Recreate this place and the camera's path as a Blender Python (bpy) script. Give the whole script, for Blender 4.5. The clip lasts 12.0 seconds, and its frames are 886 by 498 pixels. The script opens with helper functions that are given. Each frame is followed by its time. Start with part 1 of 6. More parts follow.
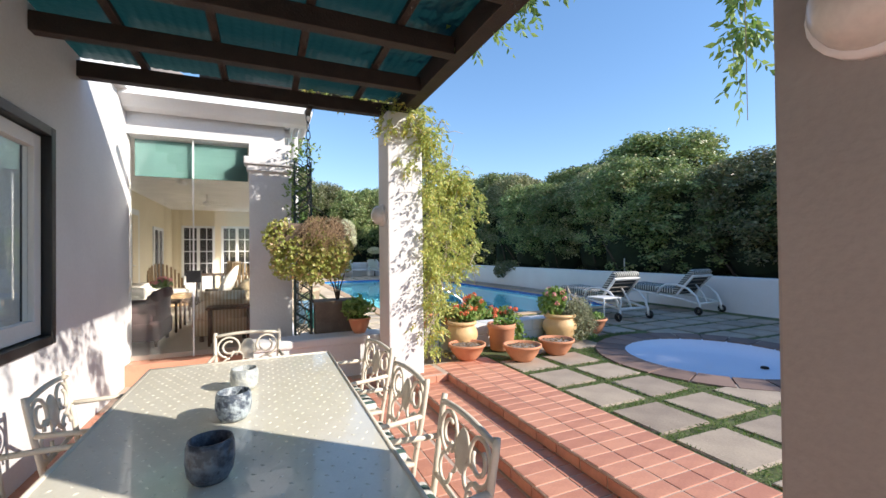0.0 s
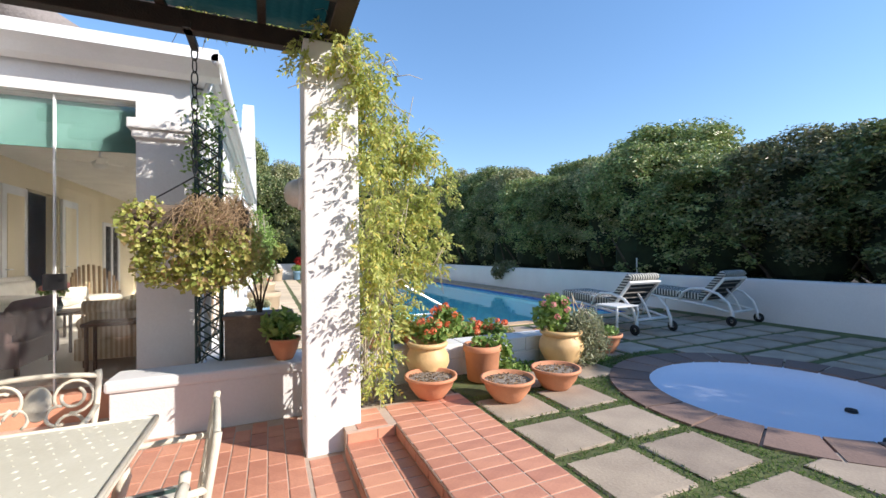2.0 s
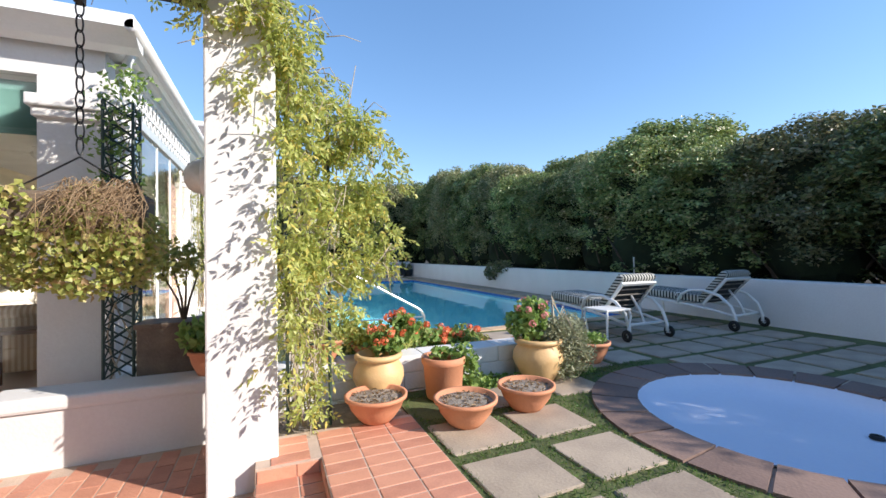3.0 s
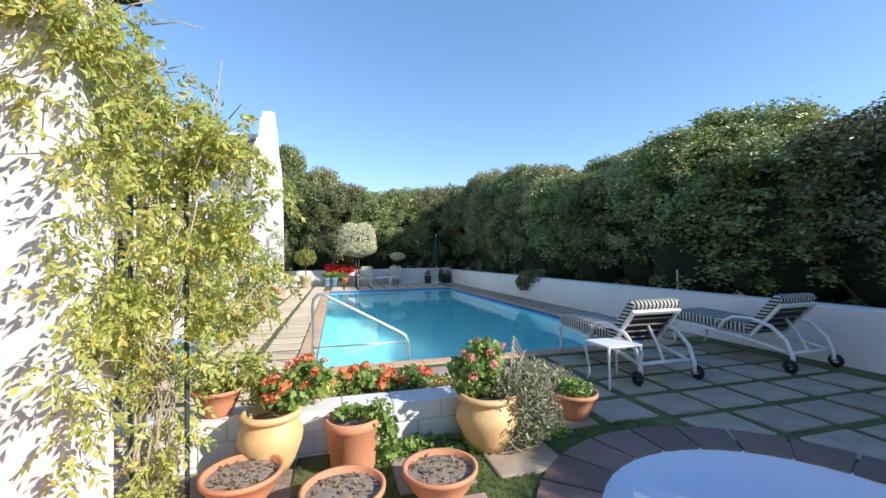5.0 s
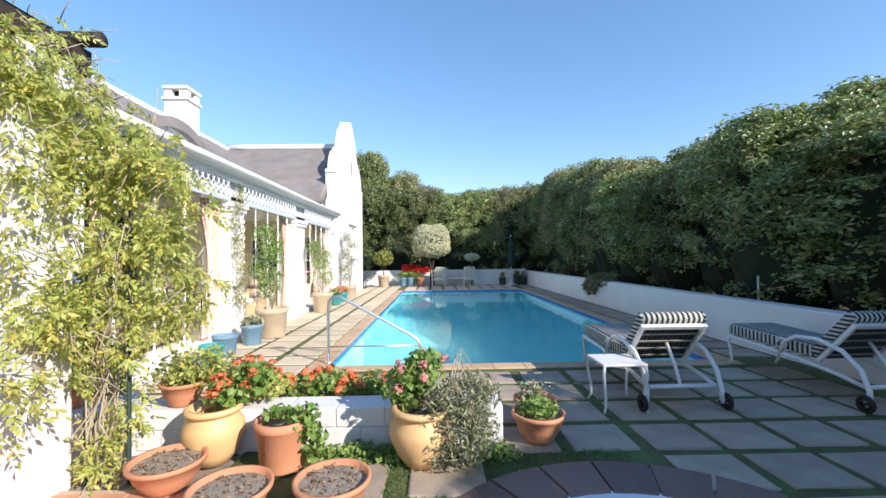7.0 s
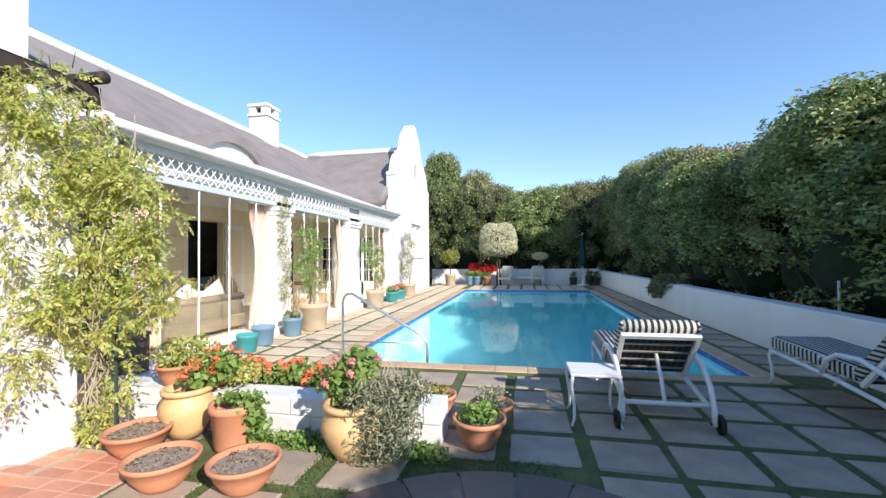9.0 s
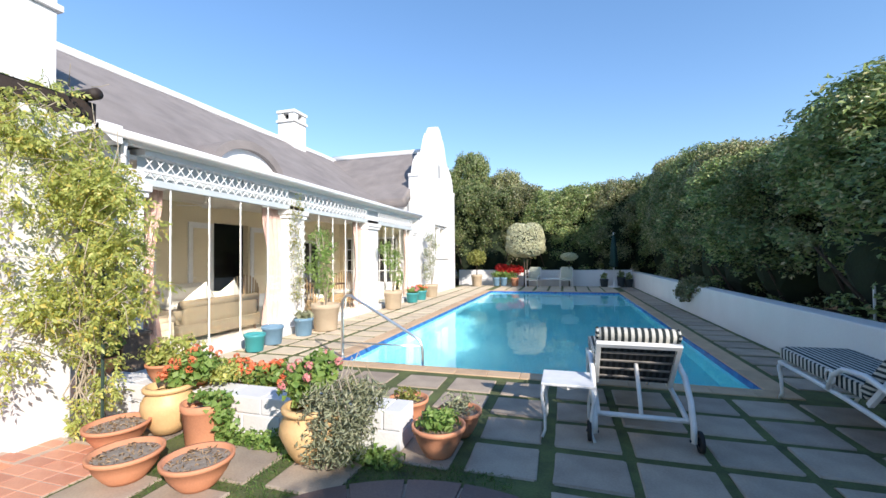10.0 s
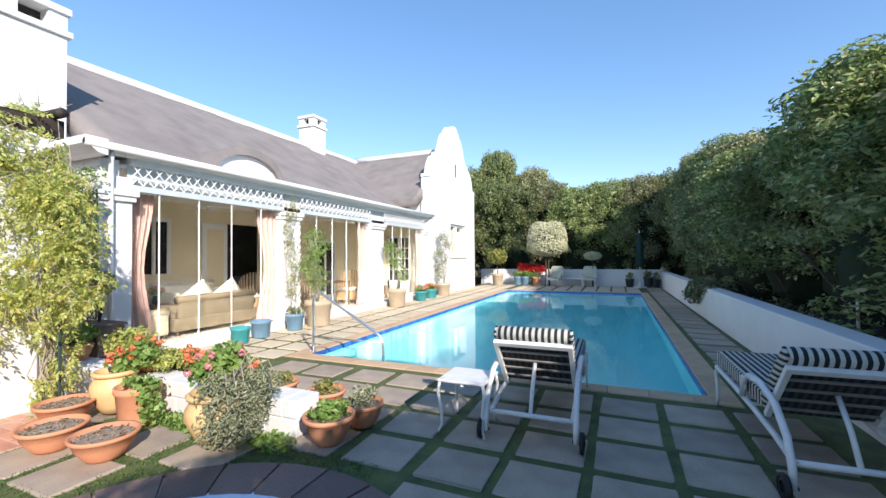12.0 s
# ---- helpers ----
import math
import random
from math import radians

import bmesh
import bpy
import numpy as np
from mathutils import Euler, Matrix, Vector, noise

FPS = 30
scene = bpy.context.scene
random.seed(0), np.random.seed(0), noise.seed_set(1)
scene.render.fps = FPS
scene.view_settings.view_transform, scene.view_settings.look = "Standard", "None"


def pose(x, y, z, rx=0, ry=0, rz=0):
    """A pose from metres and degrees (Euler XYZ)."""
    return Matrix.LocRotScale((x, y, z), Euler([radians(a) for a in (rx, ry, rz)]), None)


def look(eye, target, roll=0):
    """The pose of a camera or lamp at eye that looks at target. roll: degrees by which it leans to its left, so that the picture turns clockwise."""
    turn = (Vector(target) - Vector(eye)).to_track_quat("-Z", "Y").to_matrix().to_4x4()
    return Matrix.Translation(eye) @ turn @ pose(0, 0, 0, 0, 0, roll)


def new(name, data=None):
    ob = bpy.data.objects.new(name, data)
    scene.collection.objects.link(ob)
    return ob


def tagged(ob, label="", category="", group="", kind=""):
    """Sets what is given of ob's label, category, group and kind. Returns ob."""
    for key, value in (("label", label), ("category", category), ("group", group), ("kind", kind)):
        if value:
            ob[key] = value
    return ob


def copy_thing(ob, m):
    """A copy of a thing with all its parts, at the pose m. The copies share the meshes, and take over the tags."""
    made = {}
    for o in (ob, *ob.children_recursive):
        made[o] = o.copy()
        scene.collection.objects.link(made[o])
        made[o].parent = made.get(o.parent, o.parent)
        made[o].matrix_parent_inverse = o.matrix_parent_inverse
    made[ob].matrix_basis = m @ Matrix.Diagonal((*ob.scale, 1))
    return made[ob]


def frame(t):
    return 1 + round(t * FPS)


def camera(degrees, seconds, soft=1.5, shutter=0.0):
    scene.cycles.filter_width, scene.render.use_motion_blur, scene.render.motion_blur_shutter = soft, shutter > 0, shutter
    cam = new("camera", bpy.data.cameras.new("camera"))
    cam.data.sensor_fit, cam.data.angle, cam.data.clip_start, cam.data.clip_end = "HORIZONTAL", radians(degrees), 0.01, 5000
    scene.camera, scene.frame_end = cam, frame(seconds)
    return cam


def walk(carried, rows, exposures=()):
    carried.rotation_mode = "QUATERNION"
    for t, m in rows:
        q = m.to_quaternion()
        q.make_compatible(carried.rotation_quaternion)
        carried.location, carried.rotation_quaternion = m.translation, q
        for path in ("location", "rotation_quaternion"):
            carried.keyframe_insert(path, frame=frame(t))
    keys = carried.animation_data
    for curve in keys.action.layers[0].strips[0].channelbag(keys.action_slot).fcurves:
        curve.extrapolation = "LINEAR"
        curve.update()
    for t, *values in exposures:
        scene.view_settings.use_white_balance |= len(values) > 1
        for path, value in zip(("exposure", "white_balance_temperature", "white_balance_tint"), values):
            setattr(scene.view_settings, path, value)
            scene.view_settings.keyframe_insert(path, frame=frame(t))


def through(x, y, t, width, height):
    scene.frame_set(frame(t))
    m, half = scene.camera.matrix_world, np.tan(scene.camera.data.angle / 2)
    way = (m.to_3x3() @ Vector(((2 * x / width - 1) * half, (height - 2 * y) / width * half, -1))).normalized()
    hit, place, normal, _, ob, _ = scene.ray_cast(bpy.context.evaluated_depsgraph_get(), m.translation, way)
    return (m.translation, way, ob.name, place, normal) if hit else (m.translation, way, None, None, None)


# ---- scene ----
EXPO0, EXPO1 = 0.9, 0.9
cam = camera(94.6, 12.0)
# seconds, x, y, z, tilt, lean, yaw
PATH = [
    (0, -0.007, 0.004, 1.515, 90.60, 0.61, -23.65),
    (0.5, 0.210, 0.306, 1.505, 90.57, 0.62, -23.50),
    (1, 0.496, 0.585, 1.494, 90.57, 0.67, -23.41),
    (1.5, 0.752, 0.866, 1.471, 90.63, 0.69, -23.08),
    (2, 0.989, 1.153, 1.471, 90.67, 0.69, -23.05),
    (2.5, 1.268, 1.355, 1.451, 90.70, 0.76, -23.09),
    (3, 1.602, 1.514, 1.437, 90.75, 0.78, -22.69),
    (3.5, 1.951, 1.640, 1.510, 90.83, 0.86, -22.18),
    (5.5, 3.199, 1.894, 1.666, 91.11, 0.77, -10.49),
    (6, 3.496, 1.882, 1.652, 91.12, 0.68, -6.39),
    (6.5, 3.790, 1.900, 1.690, 91.19, 0.71, -3.46),
    (7, 4.140, 1.812, 1.701, 91.24, 0.69, -1.09),
    (9, 5.358, 1.890, 1.712, 91.15, 0.51, 11.32),
    (9.5, 5.610, 1.994, 1.738, 91.13, 0.52, 13.98),
    (10, 5.970, 2.077, 1.746, 91.20, 0.53, 16.65),
    (10.5, 6.281, 2.145, 1.737, 91.17, 0.52, 18.78),
    (11, 6.610, 2.251, 1.744, 91.13, 0.53, 20.02),
    (11.5, 6.925, 2.286, 1.774, 91.17, 0.50, 21.41),
    (12, 7.239, 2.384, 1.742, 91.08, 0.47, 22.90),
]
walk(cam, [(t, pose(*row)) for t, *row in PATH], exposures=[(0.0, EXPO0, 6600, 13), (12.0, EXPO1, 6600, 13)])

# ---------------------------------------------------------------- light
SUN_DIR = Vector((0.75, -0.66, 0.0)).normalized()
SUN_EL = radians(28.5)
world = bpy.data.worlds.new("sky")
scene.world = world
world.use_nodes = True
sky = world.node_tree.nodes.new("ShaderNodeTexSky")
sky.sky_type = "NISHITA"
sky.sun_disc = False
sky.sun_elevation = SUN_EL
sky.sun_rotation = math.atan2(SUN_DIR.x, SUN_DIR.y)
sky.air_density, sky.dust_density, sky.ozone_density = 1.0, 0.0, 3.0
hue, gam = world.node_tree.nodes.new("ShaderNodeHueSaturation"), world.node_tree.nodes.new("ShaderNodeGamma")
hue.inputs["Hue"].default_value = 0.504
hue.inputs["Saturation"].default_value = 1.28
hue.inputs["Value"].default_value = 1.3
gam.inputs["Gamma"].default_value = 0.75
world.node_tree.links.new(sky.outputs[0], gam.inputs[0])
world.node_tree.links.new(gam.outputs[0], hue.inputs["Color"])
world.node_tree.links.new(hue.outputs[0], world.node_tree.nodes["Background"].inputs[0])
world.node_tree.nodes["Background"].inputs[1].default_value = 0.15
sun_data = bpy.data.lights.new("sun", "SUN")
sun_data.energy, sun_data.angle, sun_data.color = 3.75, radians(0.5), (1.0, 0.94, 0.855)
sun = new("sun", sun_data)
toward = Vector((SUN_DIR.x * math.cos(SUN_EL), SUN_DIR.y * math.cos(SUN_EL), math.sin(SUN_EL)))
sun.matrix_world = look(toward * 40, (0, 0, 0))

# ---------------------------------------------------------------- materials


def mat(name, a, b=None, rough=0.6, scale=6.0, bump=0.15, fine=60.0, metal=0.0, rand=0.0, coat=0.0, spread=0.5):
    """A surface whose colour wanders from a to b in patches, with fine grain in colour and relief."""
    m = bpy.data.materials.new(name)
    m.use_nodes = True
    n, l = m.node_tree.nodes, m.node_tree.links
    p = n["Principled BSDF"]
    b = b or tuple(c * 0.8 for c in a)
    co = n.new("ShaderNodeTexCoord")
    big, small = n.new("ShaderNodeTexNoise"), n.new("ShaderNodeTexNoise")
    big.inputs["Scale"].default_value, big.inputs["Detail"].default_value = scale, 5
    small.inputs["Scale"].default_value, small.inputs["Detail"].default_value = fine, 3
    l.new(co.outputs["Object"], big.inputs["Vector"])
    l.new(co.outputs["Object"], small.inputs["Vector"])
    ramp = n.new("ShaderNodeValToRGB")
    ramp.color_ramp.elements[0].position, ramp.color_ramp.elements[1].position = 0.5 - spread / 2, 0.5 + spread / 2
    ramp.color_ramp.elements[0].color, ramp.color_ramp.elements[1].color = (*b, 1), (*a, 1)
    add = n.new("ShaderNodeMath")
    add.operation = "MULTIPLY_ADD"
    l.new(small.outputs["Fac"], add.inputs[0])
    add.inputs[1].default_value, add.inputs[2].default_value = 0.5, -0.25
    add2 = n.new("ShaderNodeMath")
    l.new(big.outputs["Fac"], add2.inputs[0])
    l.new(add.outputs[0], add2.inputs[1])
    last = add2.outputs[0]
    if rand:
        info = n.new("ShaderNodeObjectInfo")
        r = n.new("ShaderNodeMath")
        r.operation = "MULTIPLY_ADD"
        l.new(info.outputs["Random"], r.inputs[0])
        r.inputs[1].default_value, r.inputs[2].default_value = rand, -rand / 2
        add3 = n.new("ShaderNodeMath")
        l.new(last, add3.inputs[0])
        l.new(r.outputs[0], add3.inputs[1])
        last = add3.outputs[0]
    l.new(last, ramp.inputs[0])
    l.new(ramp.outputs[0], p.inputs["Base Color"])
    p.inputs["Roughness"].default_value, p.inputs["Metallic"].default_value = rough, metal
    p.inputs["Coat Weight"].default_value = coat
    if bump:
        bp = n.new("ShaderNodeBump")
        bp.inputs["Strength"].default_value, bp.inputs["Distance"].default_value = bump, 0.02
        l.new(add2.outputs[0], bp.inputs["Height"])
        l.new(bp.outputs[0], p.inputs["Normal"])
    return m


def leaf_mat(name, a, b, dry=None, through=0.35, rough=0.45, spread=0.0):
    """Leaves: each island takes its own green, and light shines through."""
    m = bpy.data.materials.new(name)
    m.use_nodes = True
    n, l = m.node_tree.nodes, m.node_tree.links
    p = n["Principled BSDF"]
    geo, ramp = n.new("ShaderNodeNewGeometry"), n.new("ShaderNodeValToRGB")
    l.new(geo.outputs["Random Per Island"], ramp.inputs[0])
    e = ramp.color_ramp.elements
    e[0].color, e[1].color = (*a, 1), (*b, 1)
    if dry:
        e[1].position = 0.8
        q = e.new(0.97)
        q.color = (*dry, 1)
    info, vary, tone = n.new("ShaderNodeObjectInfo"), n.new("ShaderNodeMapRange"), n.new("ShaderNodeHueSaturation")
    vary.inputs["To Min"].default_value, vary.inputs["To Max"].default_value = 1 - spread, 1 + spread
    l.new(info.outputs["Random"], vary.inputs["Value"])
    l.new(vary.outputs[0], tone.inputs["Value"])
    l.new(ramp.outputs[0], tone.inputs["Color"])
    ramp = tone
    l.new(ramp.outputs[0], p.inputs["Base Color"])
    p.inputs["Roughness"].default_value = rough
    tr, mix = n.new("ShaderNodeBsdfTranslucent"), n.new("ShaderNodeMixShader")
    l.new(ramp.outputs[0], tr.inputs[0])
    mix.inputs[0].default_value = through
    l.new(p.outputs[0], mix.inputs[1])
    l.new(tr.outputs[0], mix.inputs[2])
    l.new(mix.outputs[0], n["Material Output"].inputs[0])
    return m


def glass_mat(name, tint=(1, 1, 1), rough=0.0, ior=1.45, bump=0.0, scale=3.0):
    m = bpy.data.materials.new(name)
    m.use_nodes = True
    n, l = m.node_tree.nodes, m.node_tree.links
    p = n["Principled BSDF"]
    p.inputs["Base Color"].default_value = (*tint, 1)
    p.inputs["Transmission Weight"].default_value, p.inputs["Roughness"].default_value, p.inputs["IOR"].default_value = 1, rough, ior
    if bump:
        tex, bp, co = n.new("ShaderNodeTexNoise"), n.new("ShaderNodeBump"), n.new("ShaderNodeTexCoord")
        l.new(co.outputs["Object"], tex.inputs["Vector"])
        tex.inputs["Scale"].default_value, tex.inputs["Detail"].default_value = scale, 3
        bp.inputs["Strength"].default_value, bp.inputs["Distance"].default_value = bump, 0.05
        l.new(tex.outputs["Fac"], bp.inputs["Height"])
        l.new(bp.outputs[0], p.inputs["Normal"])
    return m


def stripe_mat(name, a, b, period, axis=0, rough=0.85, duty=0.5):
    """Woven stripes of a fixed width along one axis of the thing."""
    m = mat(name, a, None, rough, 30, 0.2, 200)
    n, l = m.node_tree.nodes, m.node_tree.links
    p = n["Principled BSDF"]
    old = p.inputs["Base Color"].links[0].from_socket
    co, sep = n.new("ShaderNodeTexCoord"), n.new("ShaderNodeSeparateXYZ")
    l.new(co.outputs["Object"], sep.inputs[0])
    f1, f2, f3 = (n.new("ShaderNodeMath") for _ in range(3))
    f1.operation, f2.operation, f3.operation = "DIVIDE", "FRACT", "GREATER_THAN"
    l.new(sep.outputs[axis], f1.inputs[0])
    f1.inputs[1].default_value, f3.inputs[1].default_value = period, duty
    l.new(f1.outputs[0], f2.inputs[0])
    l.new(f2.outputs[0], f3.inputs[0])
    mix = n.new("ShaderNodeMix")
    mix.data_type = "RGBA"
    l.new(f3.outputs[0], mix.inputs["Factor"])
    l.new(old, mix.inputs["A"])
    mix.inputs["B"].default_value = (*b, 1)
    l.new(mix.outputs["Result"], p.inputs["Base Color"])
    return m


WHITE = mat("white_plaster", (0.75, 0.745, 0.735), (0.67, 0.66, 0.65), 0.85, 1.3, 0.25, 45)
WHITE_TRIM = mat("white_trim", (0.82, 0.82, 0.81), (0.74, 0.74, 0.73), 0.5, 3, 0.08, 60)
GREY_TRIM = mat("grey_blue_trim", (0.56, 0.6, 0.61), (0.48, 0.53, 0.54), 0.5, 4, 0.08, 60)
CREAM = mat("cream_wall", (0.8, 0.7, 0.5), (0.74, 0.64, 0.45), 0.8, 2, 0.1, 50)
CEILING = mat("ceiling_paint", (0.86, 0.84, 0.8), None, 0.8, 2, 0.05, 40)
THATCH = mat("grey_thatch", (0.27, 0.24, 0.225), (0.18, 0.158, 0.15), 0.95, 1.6, 0.9, 38)
THATCH_DARK = mat("thatch_underside", (0.035, 0.03, 0.028), None, 0.95, 5, 0.6, 40)
TERRACOTTA = mat("terracotta_pot", (0.68, 0.3, 0.16), (0.57, 0.24, 0.13), 0.75, 5, 0.2, 70, rand=0.3)
YELLOWPOT = mat("ochre_glazed_pot", (0.76, 0.5, 0.24), (0.65, 0.41, 0.19), 0.5, 5, 0.15, 60)
TILE = mat("red_quarry_tile", (0.66, 0.31, 0.2), (0.51, 0.22, 0.145), 0.55, 7, 0.2, 60, rand=0.55)
GROUT = mat("pale_grout", (0.58, 0.45, 0.36), (0.48, 0.36, 0.28), 0.9, 9, 0.3, 80)
# Same stone twice: shade put into the deck tone, sun into the poolside one.
SHADED_SLAB = mat("weathered_shaded_slab", (0.46, 0.375, 0.285), (0.27, 0.215, 0.17), 0.85, 3.2, 0.25, 60, rand=0.35, spread=0.6)
SUNLIT_SLAB = mat("sunlit_sandstone_slab", (0.66, 0.55, 0.4), (0.5, 0.41, 0.3), 0.85, 3.2, 0.25, 60, rand=0.35, spread=0.6)
COPING = mat("pool_coping", (0.6, 0.42, 0.26), (0.47, 0.32, 0.2), 0.8, 4, 0.3, 50, rand=0.4)
BRICKCOP = mat("brown_brick_coping", (0.27, 0.18, 0.145), (0.18, 0.12, 0.1), 0.85, 4, 0.3, 50, rand=0.5)
MOSS = mat("mossy_soil", (0.13, 0.16, 0.05), (0.06, 0.07, 0.03), 0.95, 5, 0.6, 60)
SOIL = mat("dry_soil", (0.38, 0.32, 0.26), (0.22, 0.18, 0.145), 0.95, 20, 0.9, 130)
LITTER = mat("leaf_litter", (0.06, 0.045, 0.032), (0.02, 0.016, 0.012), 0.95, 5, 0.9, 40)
LAWN = mat("lawn_ground", (0.07, 0.11, 0.03), (0.05, 0.07, 0.025), 0.95, 0.6, 0.5, 30)
POOLWALL = mat("turquoise_pool_plaster", (0.27, 0.76, 0.84), (0.22, 0.7, 0.8), 0.7, 0.8, 0.05, 30)
POOLTILE = mat("blue_pool_tile", (0.04, 0.16, 0.46), (0.03, 0.1, 0.34), 0.25, 12, 0.05, 60, rand=0.6)
BOWLWHITE = mat("white_pool_paint", (0.75, 0.78, 0.88), (0.69, 0.72, 0.84), 0.5, 1.5, 0.06, 30)
DARKWOOD = mat("dark_stained_timber", (0.045, 0.03, 0.022), (0.025, 0.017, 0.013), 0.7, 7, 0.4, 70)
BLACKIRON = mat("black_iron", (0.02, 0.02, 0.022), None, 0.5, 20, 0.2, 90, metal=0.3)
GREENIRON = mat("dark_green_iron", (0.03, 0.06, 0.05), None, 0.5, 20, 0.2, 90)
BLACKFRAME = mat("black_window_frame", (0.015, 0.015, 0.016), None, 0.4, 8, 0.05, 60)
CASTWHITE = mat("cream_cast_metal", (0.76, 0.7, 0.58), (0.66, 0.6, 0.48), 0.45, 14, 0.15, 90)
LOUNGEWHITE = mat("white_coated_metal", (0.78, 0.78, 0.76), (0.66, 0.66, 0.64), 0.45, 12, 0.1, 80)
STEEL = mat("stainless_steel", (0.88, 0.88, 0.87), (0.8, 0.8, 0.8), 0.32, 12, 0.03, 90, metal=1.0)
RUBBER = mat("black_rubber", (0.015, 0.015, 0.015), None, 0.7, 15, 0.2, 80)
BARK = mat("bark", (0.09, 0.065, 0.045), (0.05, 0.036, 0.027), 0.95, 12, 0.9, 60)
STEM = mat("vine_stem", (0.48, 0.42, 0.32), (0.32, 0.27, 0.19), 0.9, 14, 0.5, 70)
# Near-black green: the shade between leaf clumps is put into this colour.
CORE = mat("crown_gap_shade", (0.02, 0.034, 0.012), (0.01, 0.017, 0.006), 1.0, 3, 0.8, 20)
HEDGE_LEAF = leaf_mat("hedge_leaf", (0.1, 0.15, 0.05), (0.28, 0.345, 0.12), (0.46, 0.41, 0.22), 0.28, 0.34, 0.35)
HEDGE_LEAF2 = leaf_mat("hedge_leaf_olive", (0.135, 0.165, 0.068), (0.36, 0.37, 0.17), (0.52, 0.44, 0.3), 0.28, 0.36, 0.35)
VINE_LEAF = leaf_mat("vine_leaf", (0.37, 0.44, 0.11), (0.6, 0.63, 0.2), (0.76, 0.62, 0.16), 0.48, 0.4)
SUCC_LEAF = leaf_mat("trailing_succulent_leaf", (0.3, 0.38, 0.09), (0.58, 0.56, 0.18), (0.52, 0.36, 0.2), 0.38, 0.4)
GREEN_LEAF = leaf_mat("fresh_green_leaf", (0.15, 0.28, 0.06), (0.34, 0.46, 0.13), None, 0.4, 0.5)
GREY_LEAF = leaf_mat("grey_green_leaf", (0.28, 0.32, 0.19), (0.5, 0.5, 0.33), None, 0.3, 0.6)
TOPIARY_LEAF = leaf_mat("silver_topiary_leaf", (0.6, 0.6, 0.38), (0.8, 0.78, 0.56), None, 0.3, 0.6)
YELLOW_LEAF = leaf_mat("yellow_green_leaf", (0.24, 0.28, 0.06), (0.42, 0.4, 0.12), None, 0.4, 0.5)
RED_PETAL = leaf_mat("orange_red_petal", (0.87, 0.18, 0.07), (0.92, 0.34, 0.17), None, 0.35, 0.6)
PINK_PETAL = leaf_mat("pink_petal", (0.75, 0.25, 0.25), (0.8, 0.4, 0.36), None, 0.35, 0.6)
SCARLET = leaf_mat("scarlet_bract", (0.6, 0.02, 0.02), (0.75, 0.05, 0.04), None, 0.35, 0.6)
DRY_STEM = leaf_mat("dry_stems", (0.3, 0.2, 0.12), (0.5, 0.36, 0.22), None, 0.2, 0.8)
GRASS_BLADE = leaf_mat("grass_blade", (0.07, 0.15, 0.03), (0.14, 0.24, 0.06), (0.2, 0.2, 0.08), 0.4, 0.6)
GLASS = glass_mat("clear_glass", (0.97, 0.99, 0.98))
WATER = glass_mat("pool_water", (0.86, 0.97, 1.0), 0.0, 1.33, 0.055, 2.2)

# ---------------------------------------------------------------- mesh helpers


def box(bm, x0, y0, z0, x1, y1, z1, bev=0.0):
    vs = [bm.verts.new(c) for c in ((x0, y0, z0), (x1, y0, z0), (x1, y1, z0), (x0, y1, z0), (x0, y0, z1), (x1, y0, z1), (x1, y1, z1), (x0, y1, z1))]
    fs = [bm.faces.new([vs[i] for i in q]) for q in ((3, 2, 1, 0), (4, 5, 6, 7), (0, 1, 5, 4), (1, 2, 6, 5), (2, 3, 7, 6), (3, 0, 4, 7))]
    if bev:
        es = list({e for f_ in fs for e in f_.edges})
        bmesh.ops.bevel(bm, geom=es, offset=bev, segments=2, affect="EDGES", profile=0.5)
    return bm


def bx(*args, bev=0.0):
    return box(bmesh.new(), *args, bev=bev)


def tube(bm, pts, r, seg=8, closed=False, r1=None):
    """A round bar swept along points; r1 tapers it."""
    pts = [Vector(p) for p in pts]
    rings, k = [], len(pts)
    up = None
    for i, p in enumerate(pts):
        if closed:
            d = pts[(i + 1) % k] - pts[i - 1]
        else:
            d = pts[min(i + 1, k - 1)] - pts[max(i - 1, 0)]
        d.normalize()
        if up is None or up.cross(d).length < 1e-4:
            up = Vector((0, 0, 1)) if abs(d.z) < 0.9 else Vector((1, 0, 0))
        side = d.cross(up).normalized()
        up = side.cross(d).normalized()
        rr = r if r1 is None else r + (r1 - r) * i / (k - 1)
        rings.append([bm.verts.new(p + (side * math.cos(2 * math.pi * j / seg) + up * math.sin(2 * math.pi * j / seg)) * rr) for j in range(seg)])
    for i in range(k if closed else k - 1):
        a, b = rings[i], rings[(i + 1) % k]
        for j in range(seg):
            bm.faces.new((a[j], a[(j + 1) % seg], b[(j + 1) % seg], b[j]))
    if not closed:
        bm.faces.new(list(reversed(rings[0])))
        bm.faces.new(rings[-1])
    return bm


def lathe(bm, prof, seg=28, cx=0.0, cy=0.0, cz=0.0):
    """A profile of (radius, height) turned round the upright axis; closed where the radius is 0."""
    rings = []
    for r, z in prof:
        if r < 1e-5:
            rings.append([bm.verts.new((cx, cy, cz + z))])
        else:
            rings.append([bm.verts.new((cx + r * math.cos(2 * math.pi * j / seg), cy + r * math.sin(2 * math.pi * j / seg), cz + z)) for j in range(seg)])
    for a, b in zip(rings, rings[1:]):
        for j in range(seg):
            k = (j + 1) % seg
            if len(a) == 1 and len(b) > 1:
                bm.faces.new((a[0], b[k], b[j]))
            elif len(b) == 1 and len(a) > 1:
                bm.faces.new((a[j], a[k], b[0]))
            elif len(a) > 1:
                bm.faces.new((a[j], a[k], b[k], b[j]))
    return bm


